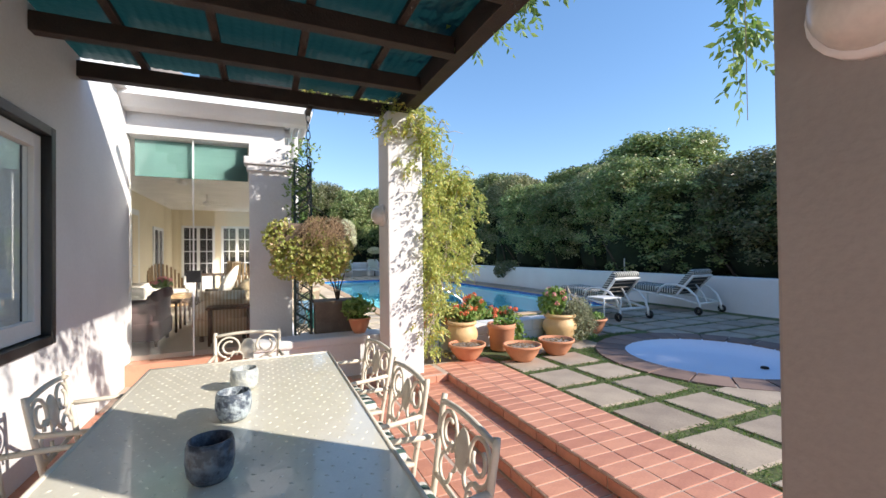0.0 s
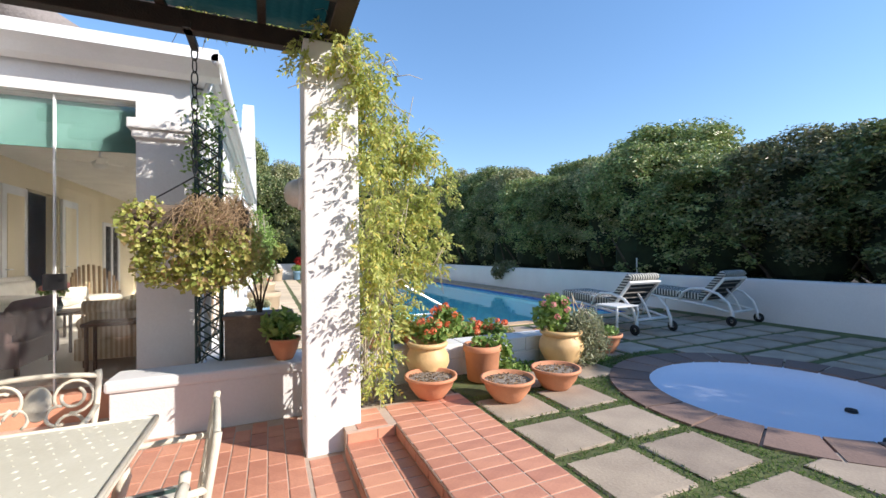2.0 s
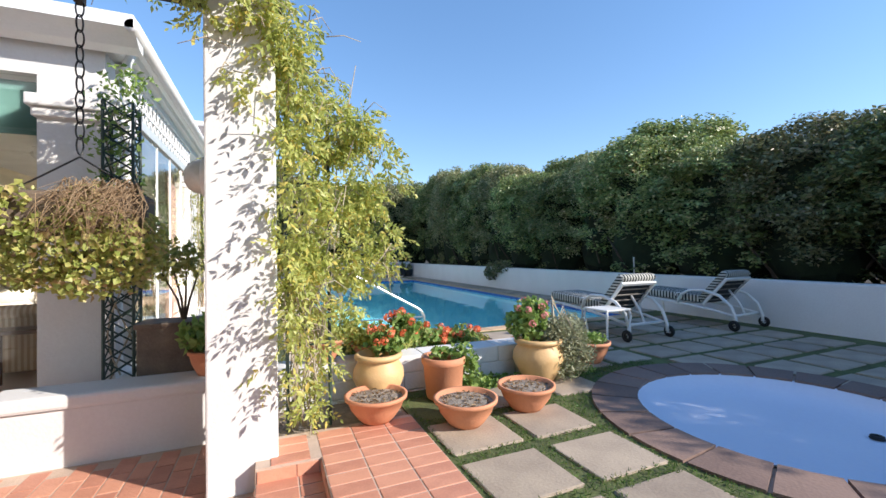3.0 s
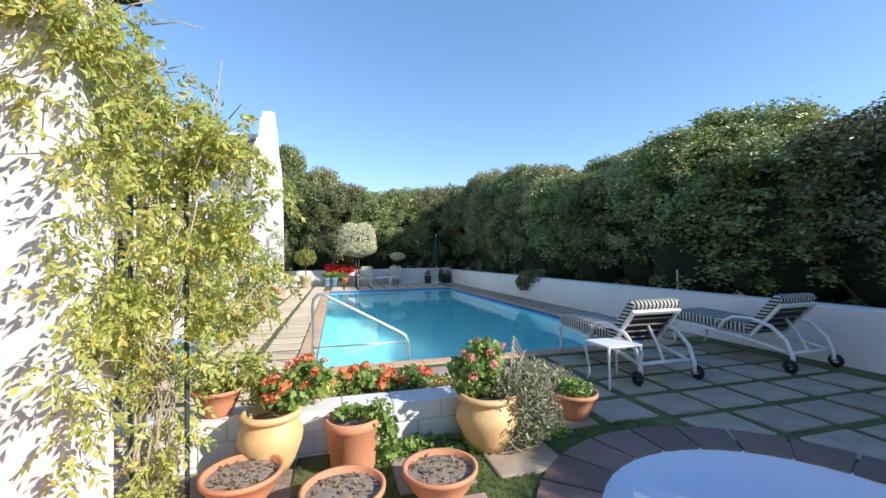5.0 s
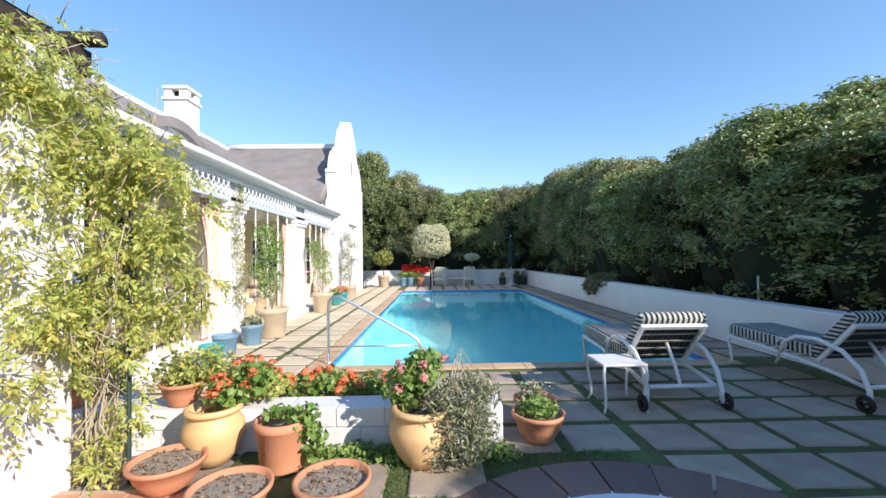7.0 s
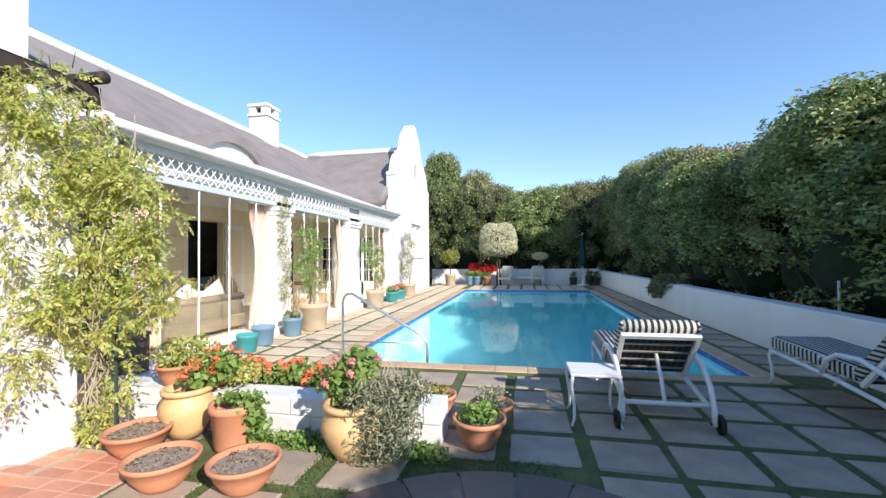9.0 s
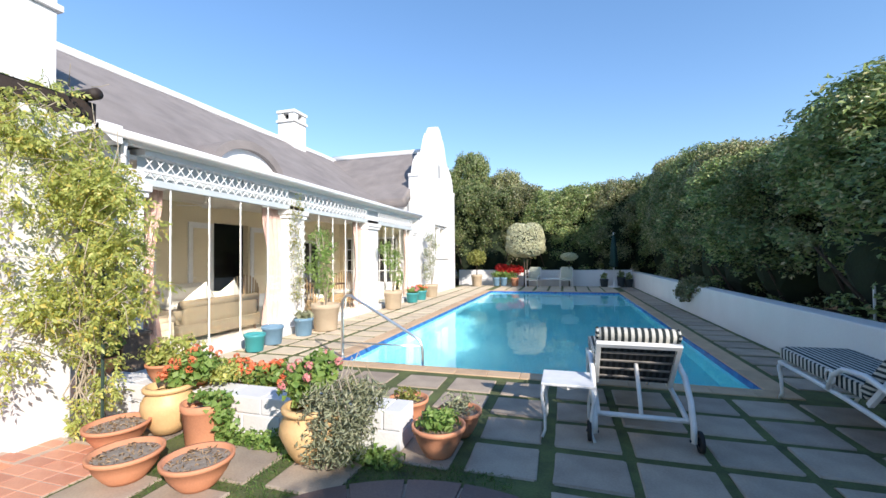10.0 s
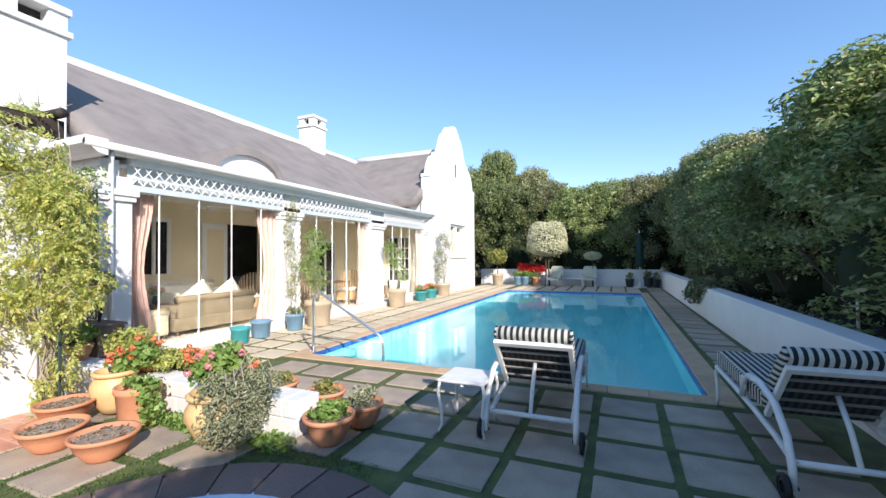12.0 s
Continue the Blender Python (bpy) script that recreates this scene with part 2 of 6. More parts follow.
def prism(bm, outline, axis, lo, hi):
    """A flat outline of two coordinates, drawn out along the third axis."""
    def put(u, v, w):
        return {"x": (w, u, v), "y": (u, w, v), "z": (u, v, w)}[axis]
    a = [bm.verts.new(put(u, v, lo)) for u, v in outline]
    b = [bm.verts.new(put(u, v, hi)) for u, v in outline]
    bm.faces.new(a)
    bm.faces.new(list(reversed(b)))
    for i in range(len(a)):
        j = (i + 1) % len(a)
        bm.faces.new((a[j], a[i], b[i], b[j]))
    bmesh.ops.recalc_face_normals(bm, faces=bm.faces[:])
    return bm


def mesh_of(bm, name, material, smooth=False, recalc=True):
    if recalc:
        bmesh.ops.recalc_face_normals(bm, faces=bm.faces[:])
    me = bpy.data.meshes.new(name)
    bm.to_mesh(me)
    bm.free()
    me.materials.append(material)
    if smooth:
        me.shade_smooth()
    return me


def part(name, bm, material, parent=None, label="", smooth=False, at=None):
    ob = new(name, mesh_of(bm, name, material, smooth))
    if parent:
        ob.parent = parent
    if at:
        ob.matrix_basis = at
    if label:
        ob["label"] = label
    return ob


def thing(name, label, category, at=None, group="", kind=""):
    ob = new(name)
    ob.empty_display_size = 0.1
    if at:
        ob.matrix_basis = at
    return tagged(ob, label, category, group, kind)


def structure(name, bm, material, label, category, smooth=False):
    return tagged(part(name, bm, material, None, "", smooth), label, category, "", "structure")


RNG = np.random.default_rng(7)


def cards(centres, normals, size, aspect=0.5, fold=0.25, jitter=0.4):
    """Small folded leaves (four corners, two faces each along the midrib) at given places."""
    n = len(centres)
    normals = normals / (np.linalg.norm(normals, axis=1, keepdims=True) + 1e-9)
    ref = RNG.normal(size=(n, 3))
    u = np.cross(normals, ref)
    u /= np.linalg.norm(u, axis=1, keepdims=True) + 1e-9
    v = np.cross(normals, u)
    s = (size * (1 + jitter * (RNG.random(n) * 2 - 1)))[:, None]
    tip, tail = centres + u * s * 0.5, centres - u * s * 0.5
    left = centres + v * s * 0.5 * aspect + normals * s * fold
    right = centres - v * s * 0.5 * aspect + normals * s * fold
    verts = np.stack([tail, right, tip, left], 1).reshape(-1, 3)
    i = np.arange(n) * 4
    faces = np.concatenate([np.stack([i, i + 1, i + 2], 1), np.stack([i, i + 2, i + 3], 1)])
    return verts, faces


def leaves(name, verts, faces, material, parent=None, label="", kind="stuff"):
    me = bpy.data.meshes.new(name)
    me.vertices.add(len(verts))
    me.vertices.foreach_set("co", np.ascontiguousarray(verts, dtype=np.float32).ravel())
    me.loops.add(len(faces) * 3)
    me.loops.foreach_set("vertex_index", np.ascontiguousarray(faces, dtype=np.int32).ravel())
    me.polygons.add(len(faces))
    me.polygons.foreach_set("loop_start", np.arange(0, len(faces) * 3, 3, dtype=np.int32))
    me.update(calc_edges=True)
    me.materials.append(material)
    ob = new(name, me)
    if parent:
        ob.parent = parent
    return tagged(ob, label, "", "", kind)


def lump_leaves(lumps, n, size, shell=(0.8, 1.08), aspect=0.5, outward=0.6, squash=None):
    """Leaves over a heap of ellipsoids (x, y, z, rx, ry, rz)."""
    lumps = np.array(lumps, float)
    area = (lumps[:, 3] * lumps[:, 4] * lumps[:, 5]) ** (2 / 3)
    pick = RNG.choice(len(lumps), n, p=area / area.sum())
    d = RNG.normal(size=(n, 3))
    d /= np.linalg.norm(d, axis=1, keepdims=True)
    rad = RNG.uniform(*shell, n)[:, None]
    c = lumps[pick, :3] + d * lumps[pick, 3:] * rad
    inside = np.zeros(n, bool)
    for k in range(len(lumps)):
        q = ((c - lumps[k, :3]) / lumps[k, 3:])
        inside |= ((q ** 2).sum(1) < 0.55) & (pick != k)
    c, d = c[~inside], d[~inside]
    nrm = d * outward + RNG.normal(size=c.shape) * (1 - outward)
    return cards(c, nrm, np.full(len(c), size), aspect)


def sprays(lumps, n, length, leaflets=9, size=0.055, aspect=0.38, droop=0.6):
    """Drooping compound leaves: pairs of narrow leaflets along short stalks, scattered through a heap of ellipsoids."""
    lumps = np.array(lumps, float)
    vol = (lumps[:, 3] * lumps[:, 4] * lumps[:, 5]) ** 0.8
    pick = RNG.choice(len(lumps), n, p=vol / vol.sum())
    d = RNG.normal(size=(n, 3))
    d /= np.linalg.norm(d, axis=1, keepdims=True)
    root = lumps[pick, :3] + d * lumps[pick, 3:] * RNG.uniform(0.25, 1.0, n)[:, None]
    run = d * (0.9, 0.9, 0.5) + RNG.normal(size=(n, 3)) * 0.45 - np.array((0, 0, droop))
    run /= np.linalg.norm(run, axis=1, keepdims=True)
    side = np.cross(run, RNG.normal(size=(n, 3)))
    side /= np.linalg.norm(side, axis=1, keepdims=True)
    long_ = length * RNG.uniform(0.6, 1.3, n)
    out = []
    for k in range(leaflets):
        f = (k // 2 + 0.6) / (leaflets / 2)
        s = 0 if k == leaflets - 1 else (1 if k % 2 else -1)
        u = run * (0.6 if s else 1.0) + side * s * 0.75 + np.array((0, 0, -0.35)) + RNG.normal(size=(n, 3)) * 0.22
        u /= np.linalg.norm(u, axis=1, keepdims=True)
        v = np.cross(u, RNG.normal(size=(n, 3)) * 0.6 + np.cross(run, side))
        v /= np.linalg.norm(v, axis=1, keepdims=True) + 1e-9
        w = np.cross(u, v)
        z = (size * RNG.uniform(0.6, 1.3, n))[:, None]
        base = root + run * (long_ * f)[:, None] - np.array((0, 0, 1)) * (droop * 0.25 * long_ * f * f)[:, None]
        mid = base + u * z * 0.45
        out.append(np.stack([base, mid - v * z * aspect / 2 + w * z * 0.1, base + u * z, mid + v * z * aspect / 2 + w * z * 0.1], 1))
    verts = np.concatenate(out).reshape(-1, 3)
    i = np.arange(n * leaflets) * 4
    return verts, np.concatenate([np.stack([i, i + 1, i + 2], 1), np.stack([i, i + 2, i + 3], 1)])


def lump_core(lumps, shrink=0.8):
    bm = bmesh.new()
    for x, y, z, a, b, c in lumps:
        m = Matrix.Translation((x, y, z)) @ Matrix.Diagonal((a * shrink, b * shrink, c * shrink, 1))
        bmesh.ops.create_icosphere(bm, subdivisions=2, radius=1, matrix=m)
    return bm

# ---------------------------------------------------------------- ground, terrace, pool
DECK = 0.18
PX0, PX1, PY0, PY1 = 2.58, 8.17, 7.72, 21.1   # the pool's inner edge

bm = bmesh.new()
hx0, hx1, hy0, hy1, big = PX0 - 0.2, PX1 + 0.2, PY0 - 0.2, PY1 + 0.2, 400
cor = [(-big, -big), (big, -big), (big, big), (-big, big)]
hol = [(hx0, hy0), (hx1, hy0), (hx1, hy1), (hx0, hy1)]
o_, i_ = [bm.verts.new((*c, -0.1)) for c in cor], [bm.verts.new((*c, -0.1)) for c in hol]
for k in range(4):
    bm.faces.new((o_[k], o_[(k + 1) % 4], i_[(k + 1) % 4], i_[k]))
structure("ground", bm, LAWN, "wide green garden ground reaching the horizon", "ground")

# wading pool in the deck
WX, WY, WR, WO = 5.27, 3.43, 1.04, 1.42


def ring_square(bm, cx, cy, r, x0, y0, x1, y1, z, seg=64):
    """A flat rectangle with a round hole."""
    angs = sorted([2 * math.pi * k / seg for k in range(seg)] + [math.atan2(y - cy, x - cx) % (2 * math.pi) for x in (x0, x1) for y in (y0, y1)])
    ins, outs = [], []
    for a in angs:
        c, s = math.cos(a), math.sin(a)
        tx = ((x1 if c > 0 else x0) - cx) / c if abs(c) > 1e-9 else 1e9
        ty = ((y1 if s > 0 else y0) - cy) / s if abs(s) > 1e-9 else 1e9
        t = min(tx, ty)
        ins.append(bm.verts.new((cx + r * c, cy + r * s, z)))
        outs.append(bm.verts.new((cx + t * c, cy + t * s, z)))
    for k in range(len(angs)):
        j = (k + 1) % len(angs)
        bm.faces.new((ins[k], outs[k], outs[j], ins[j]))


def flat(bm, x0, y0, x1, y1, z):
    bm.faces.new([bm.verts.new(c) for c in ((x0, y0, z), (x1, y0, z), (x1, y1, z), (x0, y1, z))])


RW = 9.25        # inner face of the long garden wall
BW = 24.9        # inner face of the end wall
CO = 0.27        # coping width
bm = bmesh.new()
zt = DECK - 0.016
ring_square(bm, WX, WY, WO - 0.02, 3.7, 1.8, 7.0, 5.1, zt)
for r in ((2.6, -8, RW, 1.8), (2.6, 1.8, 3.7, 5.1), (7.0, 1.8, RW, 5.1), (2.6, 5.1, RW, PY0 - CO), (0.2, 5.3, 2.6, PY0 - CO),
          (0.2, PY0 - CO, PX0 - CO, PY1 + CO), (PX1 + CO, PY0 - CO, RW, PY1 + CO), (0.2, PY1 + CO, RW, BW)):
    flat(bm, *r, zt)
structure("pavement_joints", bm, MOSS, "mossy green grass strips between the paving slabs", "grass")

# pool shell with a step-down floor
bm = bmesh.new()
zb = -1.35
P = [(PX0, PY0), (PX1, PY0), (PX1, PY1), (PX0, PY1)]
top_, bot_ = [bm.verts.new((*c, DECK - 0.03)) for c in P], [bm.verts.new((*c, zb if k > 1 else -0.95)) for k, c in enumerate(P)]
bm.faces.new(bot_)
for k in range(4):
    bm.faces.new((top_[k], top_[(k + 1) % 4], bot_[(k + 1) % 4], bot_[k]))
pool = structure("pool_shell", bm, POOLWALL, "turquoise plastered swimming pool with blue tile band", "pool")
bm = bmesh.new()
flat(bm, PX0 + 0.012, PY0 + 0.012, PX1 - 0.012, PY1 - 0.012, DECK - 0.085)
water = tagged(part("pool_water", bm, WATER), "clear turquoise pool water with faint ripples", "water", "", "structure")
water.visible_shadow = False

# blue tile band below the coping, tile by tile
band = thing("pool_tile_band", "band of small glazed cobalt tiles round the pool", "tiles", kind="structure")
tb = {}
for key, dims in (("x", (0.145, 0.012, 0.14)), ("y", (0.012, 0.145, 0.14))):
    tb[key] = mesh_of(bx(-dims[0] / 2, -dims[1] / 2, -dims[2], dims[0] / 2, dims[1] / 2, 0, bev=0.002), "tile_" + key, POOLTILE)


def tile_run(axis, a, b, fixed):
    n = round((b - a) / 0.15)
    for k in range(n):
        u = a + (k + 0.5) * (b - a) / n
        ob = new("tile", tb[axis])
        ob.parent = band
        ob.location = (u, fixed, DECK - 0.02) if axis == "x" else (fixed, u, DECK - 0.02)


tile_run("x", PX0, PX1, PY0 + 0.006)
tile_run("x", PX0, PX1, PY1 - 0.006)
tile_run("y", PY0, PY1, PX0 + 0.006)
tile_run("y", PY0, PY1, PX1 - 0.006)

# coping blocks
coping = thing("pool_coping", "sandy brick coping laid round the pool's edge", "coping", kind="structure")
cm = mesh_of(bx(-0.218, -CO / 2, -0.06, 0.218, CO / 2, 0, bev=0.008), "coping_block", COPING)


def coping_run(a, b, fixed, along_x):
    n = round((b - a) / 0.44)
    for k in range(n):
        u = a + (k + 0.5) * (b - a) / n
        ob = new("coping_block", cm)
        ob.parent = coping
        ob.matrix_basis = (pose(u, fixed, DECK) if along_x else pose(fixed, u, DECK, 0, 0, 90)) @ Matrix.Diagonal(((b - a) / n / 0.44, 1, 1, 1))


coping_run(PX0 - CO, PX1 + CO, PY0 - CO / 2, True)
coping_run(PX0 - CO, PX1 + CO, PY1 + CO / 2, True)
coping_run(PY0, PY1, PX0 - CO / 2, False)
coping_run(PY0, PY1, PX1 + CO / 2, False)

# wading pool
wading = thing("wading_pool", "round empty white-painted wading pool sunk in the deck", "pool", pose(WX, WY, 0), kind="structure")
bm = bmesh.new()
lathe(bm, [(0, 0.03), (0.7, 0.035), (0.9, 0.06), (1.0, 0.11), (WR, DECK - 0.02), (WR + 0.02, DECK - 0.01)], 72)
part("basin", bm, BOWLWHITE, wading, "white painted basin", True)
cop2 = part("coping_bed", lathe(bmesh.new(), [(WR + 0.02, -0.02), (WR + 0.02, DECK - 0.02), (WO, DECK - 0.02), (WO, -0.02)], 72), GROUT, wading)
bm = bmesh.new()
a0 = math.pi / 22 * 0.94
pr = [(WR + 0.005, -a0), (WO, -a0), (WO, -a0 / 3), (WO, a0 / 3), (WO, a0), (WR + 0.005, a0), (WR + 0.005, 0)]
prism(bm, [(r * math.cos(a), r * math.sin(a)) for r, a in pr], "z", DECK - 0.05, DECK + 0.004)
bm_me = mesh_of(bm, "coping_stone", BRICKCOP)
for k in range(22):
    ob = new("coping_stone", bm_me)
    ob.parent = wading
    ob.matrix_basis = pose(0, 0, 0, 0, 0, k * 360 / 22)
for ang, rr, zz in ((205, 0.97, 0.1), (235, 0.97, 0.1), (262, 0.8, 0.05), (320, 0.55, 0.04)):
    jet = part("jet", lathe(bmesh.new(), [(0, 0.012), (0.018, 0.012), (0.022, 0.022), (0.04, 0.022), (0.046, 0.0)], 16), RUBBER, wading, "dark round inlet fitting", True)
    jet.matrix_basis = pose(rr * math.cos(radians(ang)), rr * math.sin(radians(ang)), zz, 0, 0 if rr < 0.9 else -62, ang if rr > 0.9 else 0)

# low garden walls
bm = bx(RW, -8, -0.1, RW + 0.32, BW + 0.3, 0.93, bev=0.02)
structure("wall_east", bm, WHITE, "long low white plastered garden wall", "wall")
bm = bx(0.1, BW, -0.1, RW, BW + 0.3, 1.02, bev=0.02)
structure("wall_north", bm, WHITE, "low white plastered wall across the end of the pool deck", "wall")
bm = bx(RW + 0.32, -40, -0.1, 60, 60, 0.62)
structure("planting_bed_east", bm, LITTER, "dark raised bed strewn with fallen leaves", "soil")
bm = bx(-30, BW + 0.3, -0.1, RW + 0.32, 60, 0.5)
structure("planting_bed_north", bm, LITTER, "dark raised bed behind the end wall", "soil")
# planter wall between terrace and pool deck
structure("wall_planter", bx(-0.18, 5.16, -0.05, 1.72, 5.46, 0.4, bev=0.01), WHITE, "low white plastered ledge wall at the terrace end", "wall")
structure("wall_planter_cap", bx(-0.21, 5.13, 0.4, 1.72, 5.49, 0.5, bev=0.025), WHITE, "rounded white plaster cap of the ledge wall", "wall")
blocks = thing("wall_blocks", "low white painted block wall beside the potted plants", "wall", kind="structure")
part("mortar", bx(1.72, 5.175, -0.05, 4.665, 5.445, 0.488), WHITE, blocks)
for row_, z_ in enumerate((0.02, 0.18, 0.34)):
    x_ = 1.72 - (0.2 if row_ % 2 else 0)
    while x_ < 4.66:
        a_, b_ = max(x_, 1.72), min(x_ + 0.4, 4.68)
        if b_ - a_ > 0.05:
            part("block", bx(a_ + 0.003, 5.16, z_ + 0.003, b_ - 0.003, 5.46, z_ + 0.157, bev=0.01), WHITE, blocks)
        x_ += 0.4
structure("wall_planter_back", bx(0.42, 5.46, -0.05, 1.35, 5.86, 0.46, bev=0.02), WHITE, "white plastered ledge behind the low wall", "wall")

# terrace and steps
structure("floor_terrace", bx(-1.5, -8, -0.2, 1.5, 5.9, -0.004), GROUT, "pale mortar bed of the tiled terrace", "floor")
structure("step_lower", bx(1.5, -8, -0.2, 1.88, 4.2, 0.09 - 0.004), GROUT, "mortar bed of the lower terrace step", "step")
structure("step_upper", bx(1.88, -8, -0.2, 2.6, 4.62, DECK - 0.004), GROUT, "mortar bed of the upper terrace step", "step")
structure("step_end_block", bx(1.5, 4.2, -0.2, 1.88, 4.62, DECK - 0.004), GROUT, "mortar bed at the end of the steps", "step")
structure("flower_bed", bx(1.63, 4.62, -0.1, 2.6, 5.16, DECK - 0.03), SOIL, "dry brown soil bed at the foot of the vine", "soil")

# ---------------------------------------------------------------- house
house = thing("house", "white Cape style house with grey thatched roofs and glazed sunroom", "house", kind="structure")
GX = 0.3            # glass line of the sunroom
HF = 0.3            # sunroom floor height


def hp(name, bm, material, label="", smooth=False):
    return part(name, bm, material, house, label, smooth)


def wall_with_hole(axis, lo, hi, u0, u1, z0, z1, hu0, hu1, hz0, hz1):
    """A thick wall in blocks round one opening; axis is the way across its thickness."""
    bm = bmesh.new()
    for a, b, c, d in ((u0, hu0, z0, z1), (hu1, u1, z0, z1), (hu0, hu1, z0, hz0), (hu0, hu1, hz1, z1)):
        if b - a > 1e-4 and d - c > 1e-4:
            if axis == "x":
                box(bm, lo, a, c, hi, b, d)
            else:
                box(bm, a, lo, c, b, hi, d)
    bmesh.ops.remove_doubles(bm, verts=bm.verts[:], dist=1e-5)
    return bm


# terrace wall with its window
TWX = -1.5
hp("wall_terrace", wall_with_hole("x", TWX - 0.3, TWX, -8, 5.9, -0.1, 4.2, 2.55, 4.08, 0.86, 2.5), WHITE)
win = thing("window_terrace", "black-framed window with white sash in the terrace wall", "window", kind="structure")
bm = bmesh.new()
for r in ((2.55, 2.62, 0.86, 2.5), (4.01, 4.08, 0.86, 2.5), (2.62, 4.01, 0.86, 0.93), (2.62, 4.01, 2.43, 2.5)):
    box(bm, TWX - 0.16, r[0], r[2], TWX + 0.03, r[1], r[3], bev=0.006)
part("frame", bm, BLACKFRAME, win, "black outer frame")
bm = bmesh.new()
for a, b in ((2.63, 3.3), (3.33, 4.0)):
    for r in ((a, a + 0.1, 0.94, 2.42), (b - 0.1, b, 0.94, 2.42), (a + 0.1, b - 0.1, 0.94, 1.06), (a + 0.1, b - 0.1, 2.32, 2.42)):
        box(bm, TWX - 0.1, r[0], r[2], TWX - 0.03, r[1], r[3], bev=0.005)
part("sash", bm, WHITE_TRIM, win, "white painted sash")
for a, b in ((2.73, 3.2), (3.43, 3.9)):
    ob = part("pane", bx(TWX - 0.07, a, 1.06, TWX - 0.064, b, 2.32), GLASS, win)
    ob.visible_shadow = False
structure("room_inside", wall_with_hole("x", -4.5, -4.3, -8, 5.9, -0.1, 3.4, 0, 0, 0, 0), CREAM, "cream wall of the room behind the terrace window", "wall")

# end wall of the sunroom, with glass
hp("wall_sunroom_end", bx(-3.9, 5.9, -0.1, TWX, 6.15, 3.5), WHITE)
hp("plinth", bx(TWX, 5.86, -0.02, -0.18, 6.12, 0.24, bev=0.006), TILE, "red tiled sill under the glass")
hp("lintel", bx(TWX, 5.95, 2.99, 0.26, 6.2, 3.26), WHITE)
COLS = ((5.9, 6.34), (9.5, 10.0), (13.1, 13.8), (16.88, 17.3))


def column(y0, y1):
    bm = bmesh.new()
    box(bm, -0.18, y0, -0.05, 0.34, y1, 3.0)
    hp("column", bm, WHITE)
    hp("column_capital", bx(-0.21, y0 - 0.04, 2.62, 0.39, y1 + 0.04, 2.7, bev=0.012), WHITE)
    hp("column_capital", bx(-0.24, y0 - 0.07, 2.7, 0.42, y1 + 0.07, 2.8, bev=0.012), WHITE)


for c in COLS:
    column(*c)
# cornice and gutter on both faces
hp("cornice", prism(bmesh.new(), [(5.9, 3.24), (5.78, 3.26), (5.7, 3.32), (5.62, 3.36), (5.62, 3.47), (5.9, 3.47)], "x", -1.5, 0.55), WHITE_TRIM)
hp("beam_front", bx(0.02, 6.34, 3.22, 0.36, 17.3, 3.32), WHITE_TRIM)
hp("beam_lower", bx(0.22, 6.34, 2.8, 0.34, 16.9, 2.9, bev=0.008), GREY_TRIM, "pale grey lower rail of the lattice beam")
hp("cornice_front", prism(bmesh.new(), [(0.34, 3.3), (0.42, 3.31), (0.46, 3.35), (0.5, 3.36), (0.5, 3.4), (0.34, 3.4)], "y", 5.78, 17.3), WHITE_TRIM)
hp("gutter", tube(bmesh.new(), [(0.54, y_, 3.38) for y_ in (5.62, 9, 13, 17.3)], 0.055, 12), WHITE_TRIM, "white round gutter", True)
hp("roof_flat", bx(-3.9, 5.8, 3.34, 0.5, 17.3, 3.44), WHITE_TRIM)
hp("downpipe", tube(bmesh.new(), [(0.46, 6.0, 3.35), (0.4, 6.02, 3.2), (0.4, 6.02, 2.0), (0.4, 6.02, 0.5)], 0.035, 10), WHITE_TRIM, "white downpipe", True)
# lattice of the beam: diamonds
bm = bmesh.new()
for (a0_, a1_), (b0_, b1_) in zip(COLS, COLS[1:]):
    n = round((b0_ - a1_) / 0.17)
    st = (b0_ - a1_) / n
    for k in range(n):
        y = a1_ + k * st
        for p, q in (((y, 3.02), (y + st, 3.22)), ((y + st, 3.02), (y, 3.22)), ((y, 2.9), (y + st / 2, 3.0)), ((y + st / 2, 3.0), (y + st, 2.9))):
            tube(bm, [(0.33, p[0], p[1]), (0.33, q[0], q[1])], 0.01, 4)
hp("lattice", bm, WHITE_TRIM, "white diamond lattice above the glass")
hp("lattice_rail", bx(0.3, 6.34, 2.995, 0.345, 16.9, 3.025), WHITE_TRIM)
hp("lattice_back", bx(0.2, 6.34, 2.9, 0.21, 16.9, 3.22), GREY_TRIM)
hp("sill_front", bx(0.2, 6.34, -0.05, 0.46, 16.9, 0.32, bev=0.012), WHITE)
# interior of the sunroom
BX = -3.0
hp("floor_sunroom", bx(BX, 6.1, 0.1, 0.3, 17.3, HF), mat("pale_tile_floor", (0.66, 0.61, 0.53), (0.58, 0.53, 0.46), 0.35, 3, 0.05, 40))
hp("wall_sunroom_back", wall_with_hole("x", BX - 0.2, BX, 6.15, 17.3, 0, 3.34, 10.76, 12.0, HF, 2.74), CREAM)
hp("wall_sunroom_far", bx(BX, 17.1, 0.1, 0.1, 17.3, 3.34), CREAM)
hp("ceiling_sunroom", bx(BX, 6.2, 3.16, 0.2, 17.1, 3.22), CEILING)
# Sheet behind the doorway: the next room's darkness given as near-black colour.
hp("dark_room", bx(BX - 1.6, 10.5, 0, BX - 1.5, 14, 3.0), mat("doorway_shade_black", (0.05, 0.04, 0.035), None, 0.8), "near-black sheet for the unlit room beyond the open doorway")
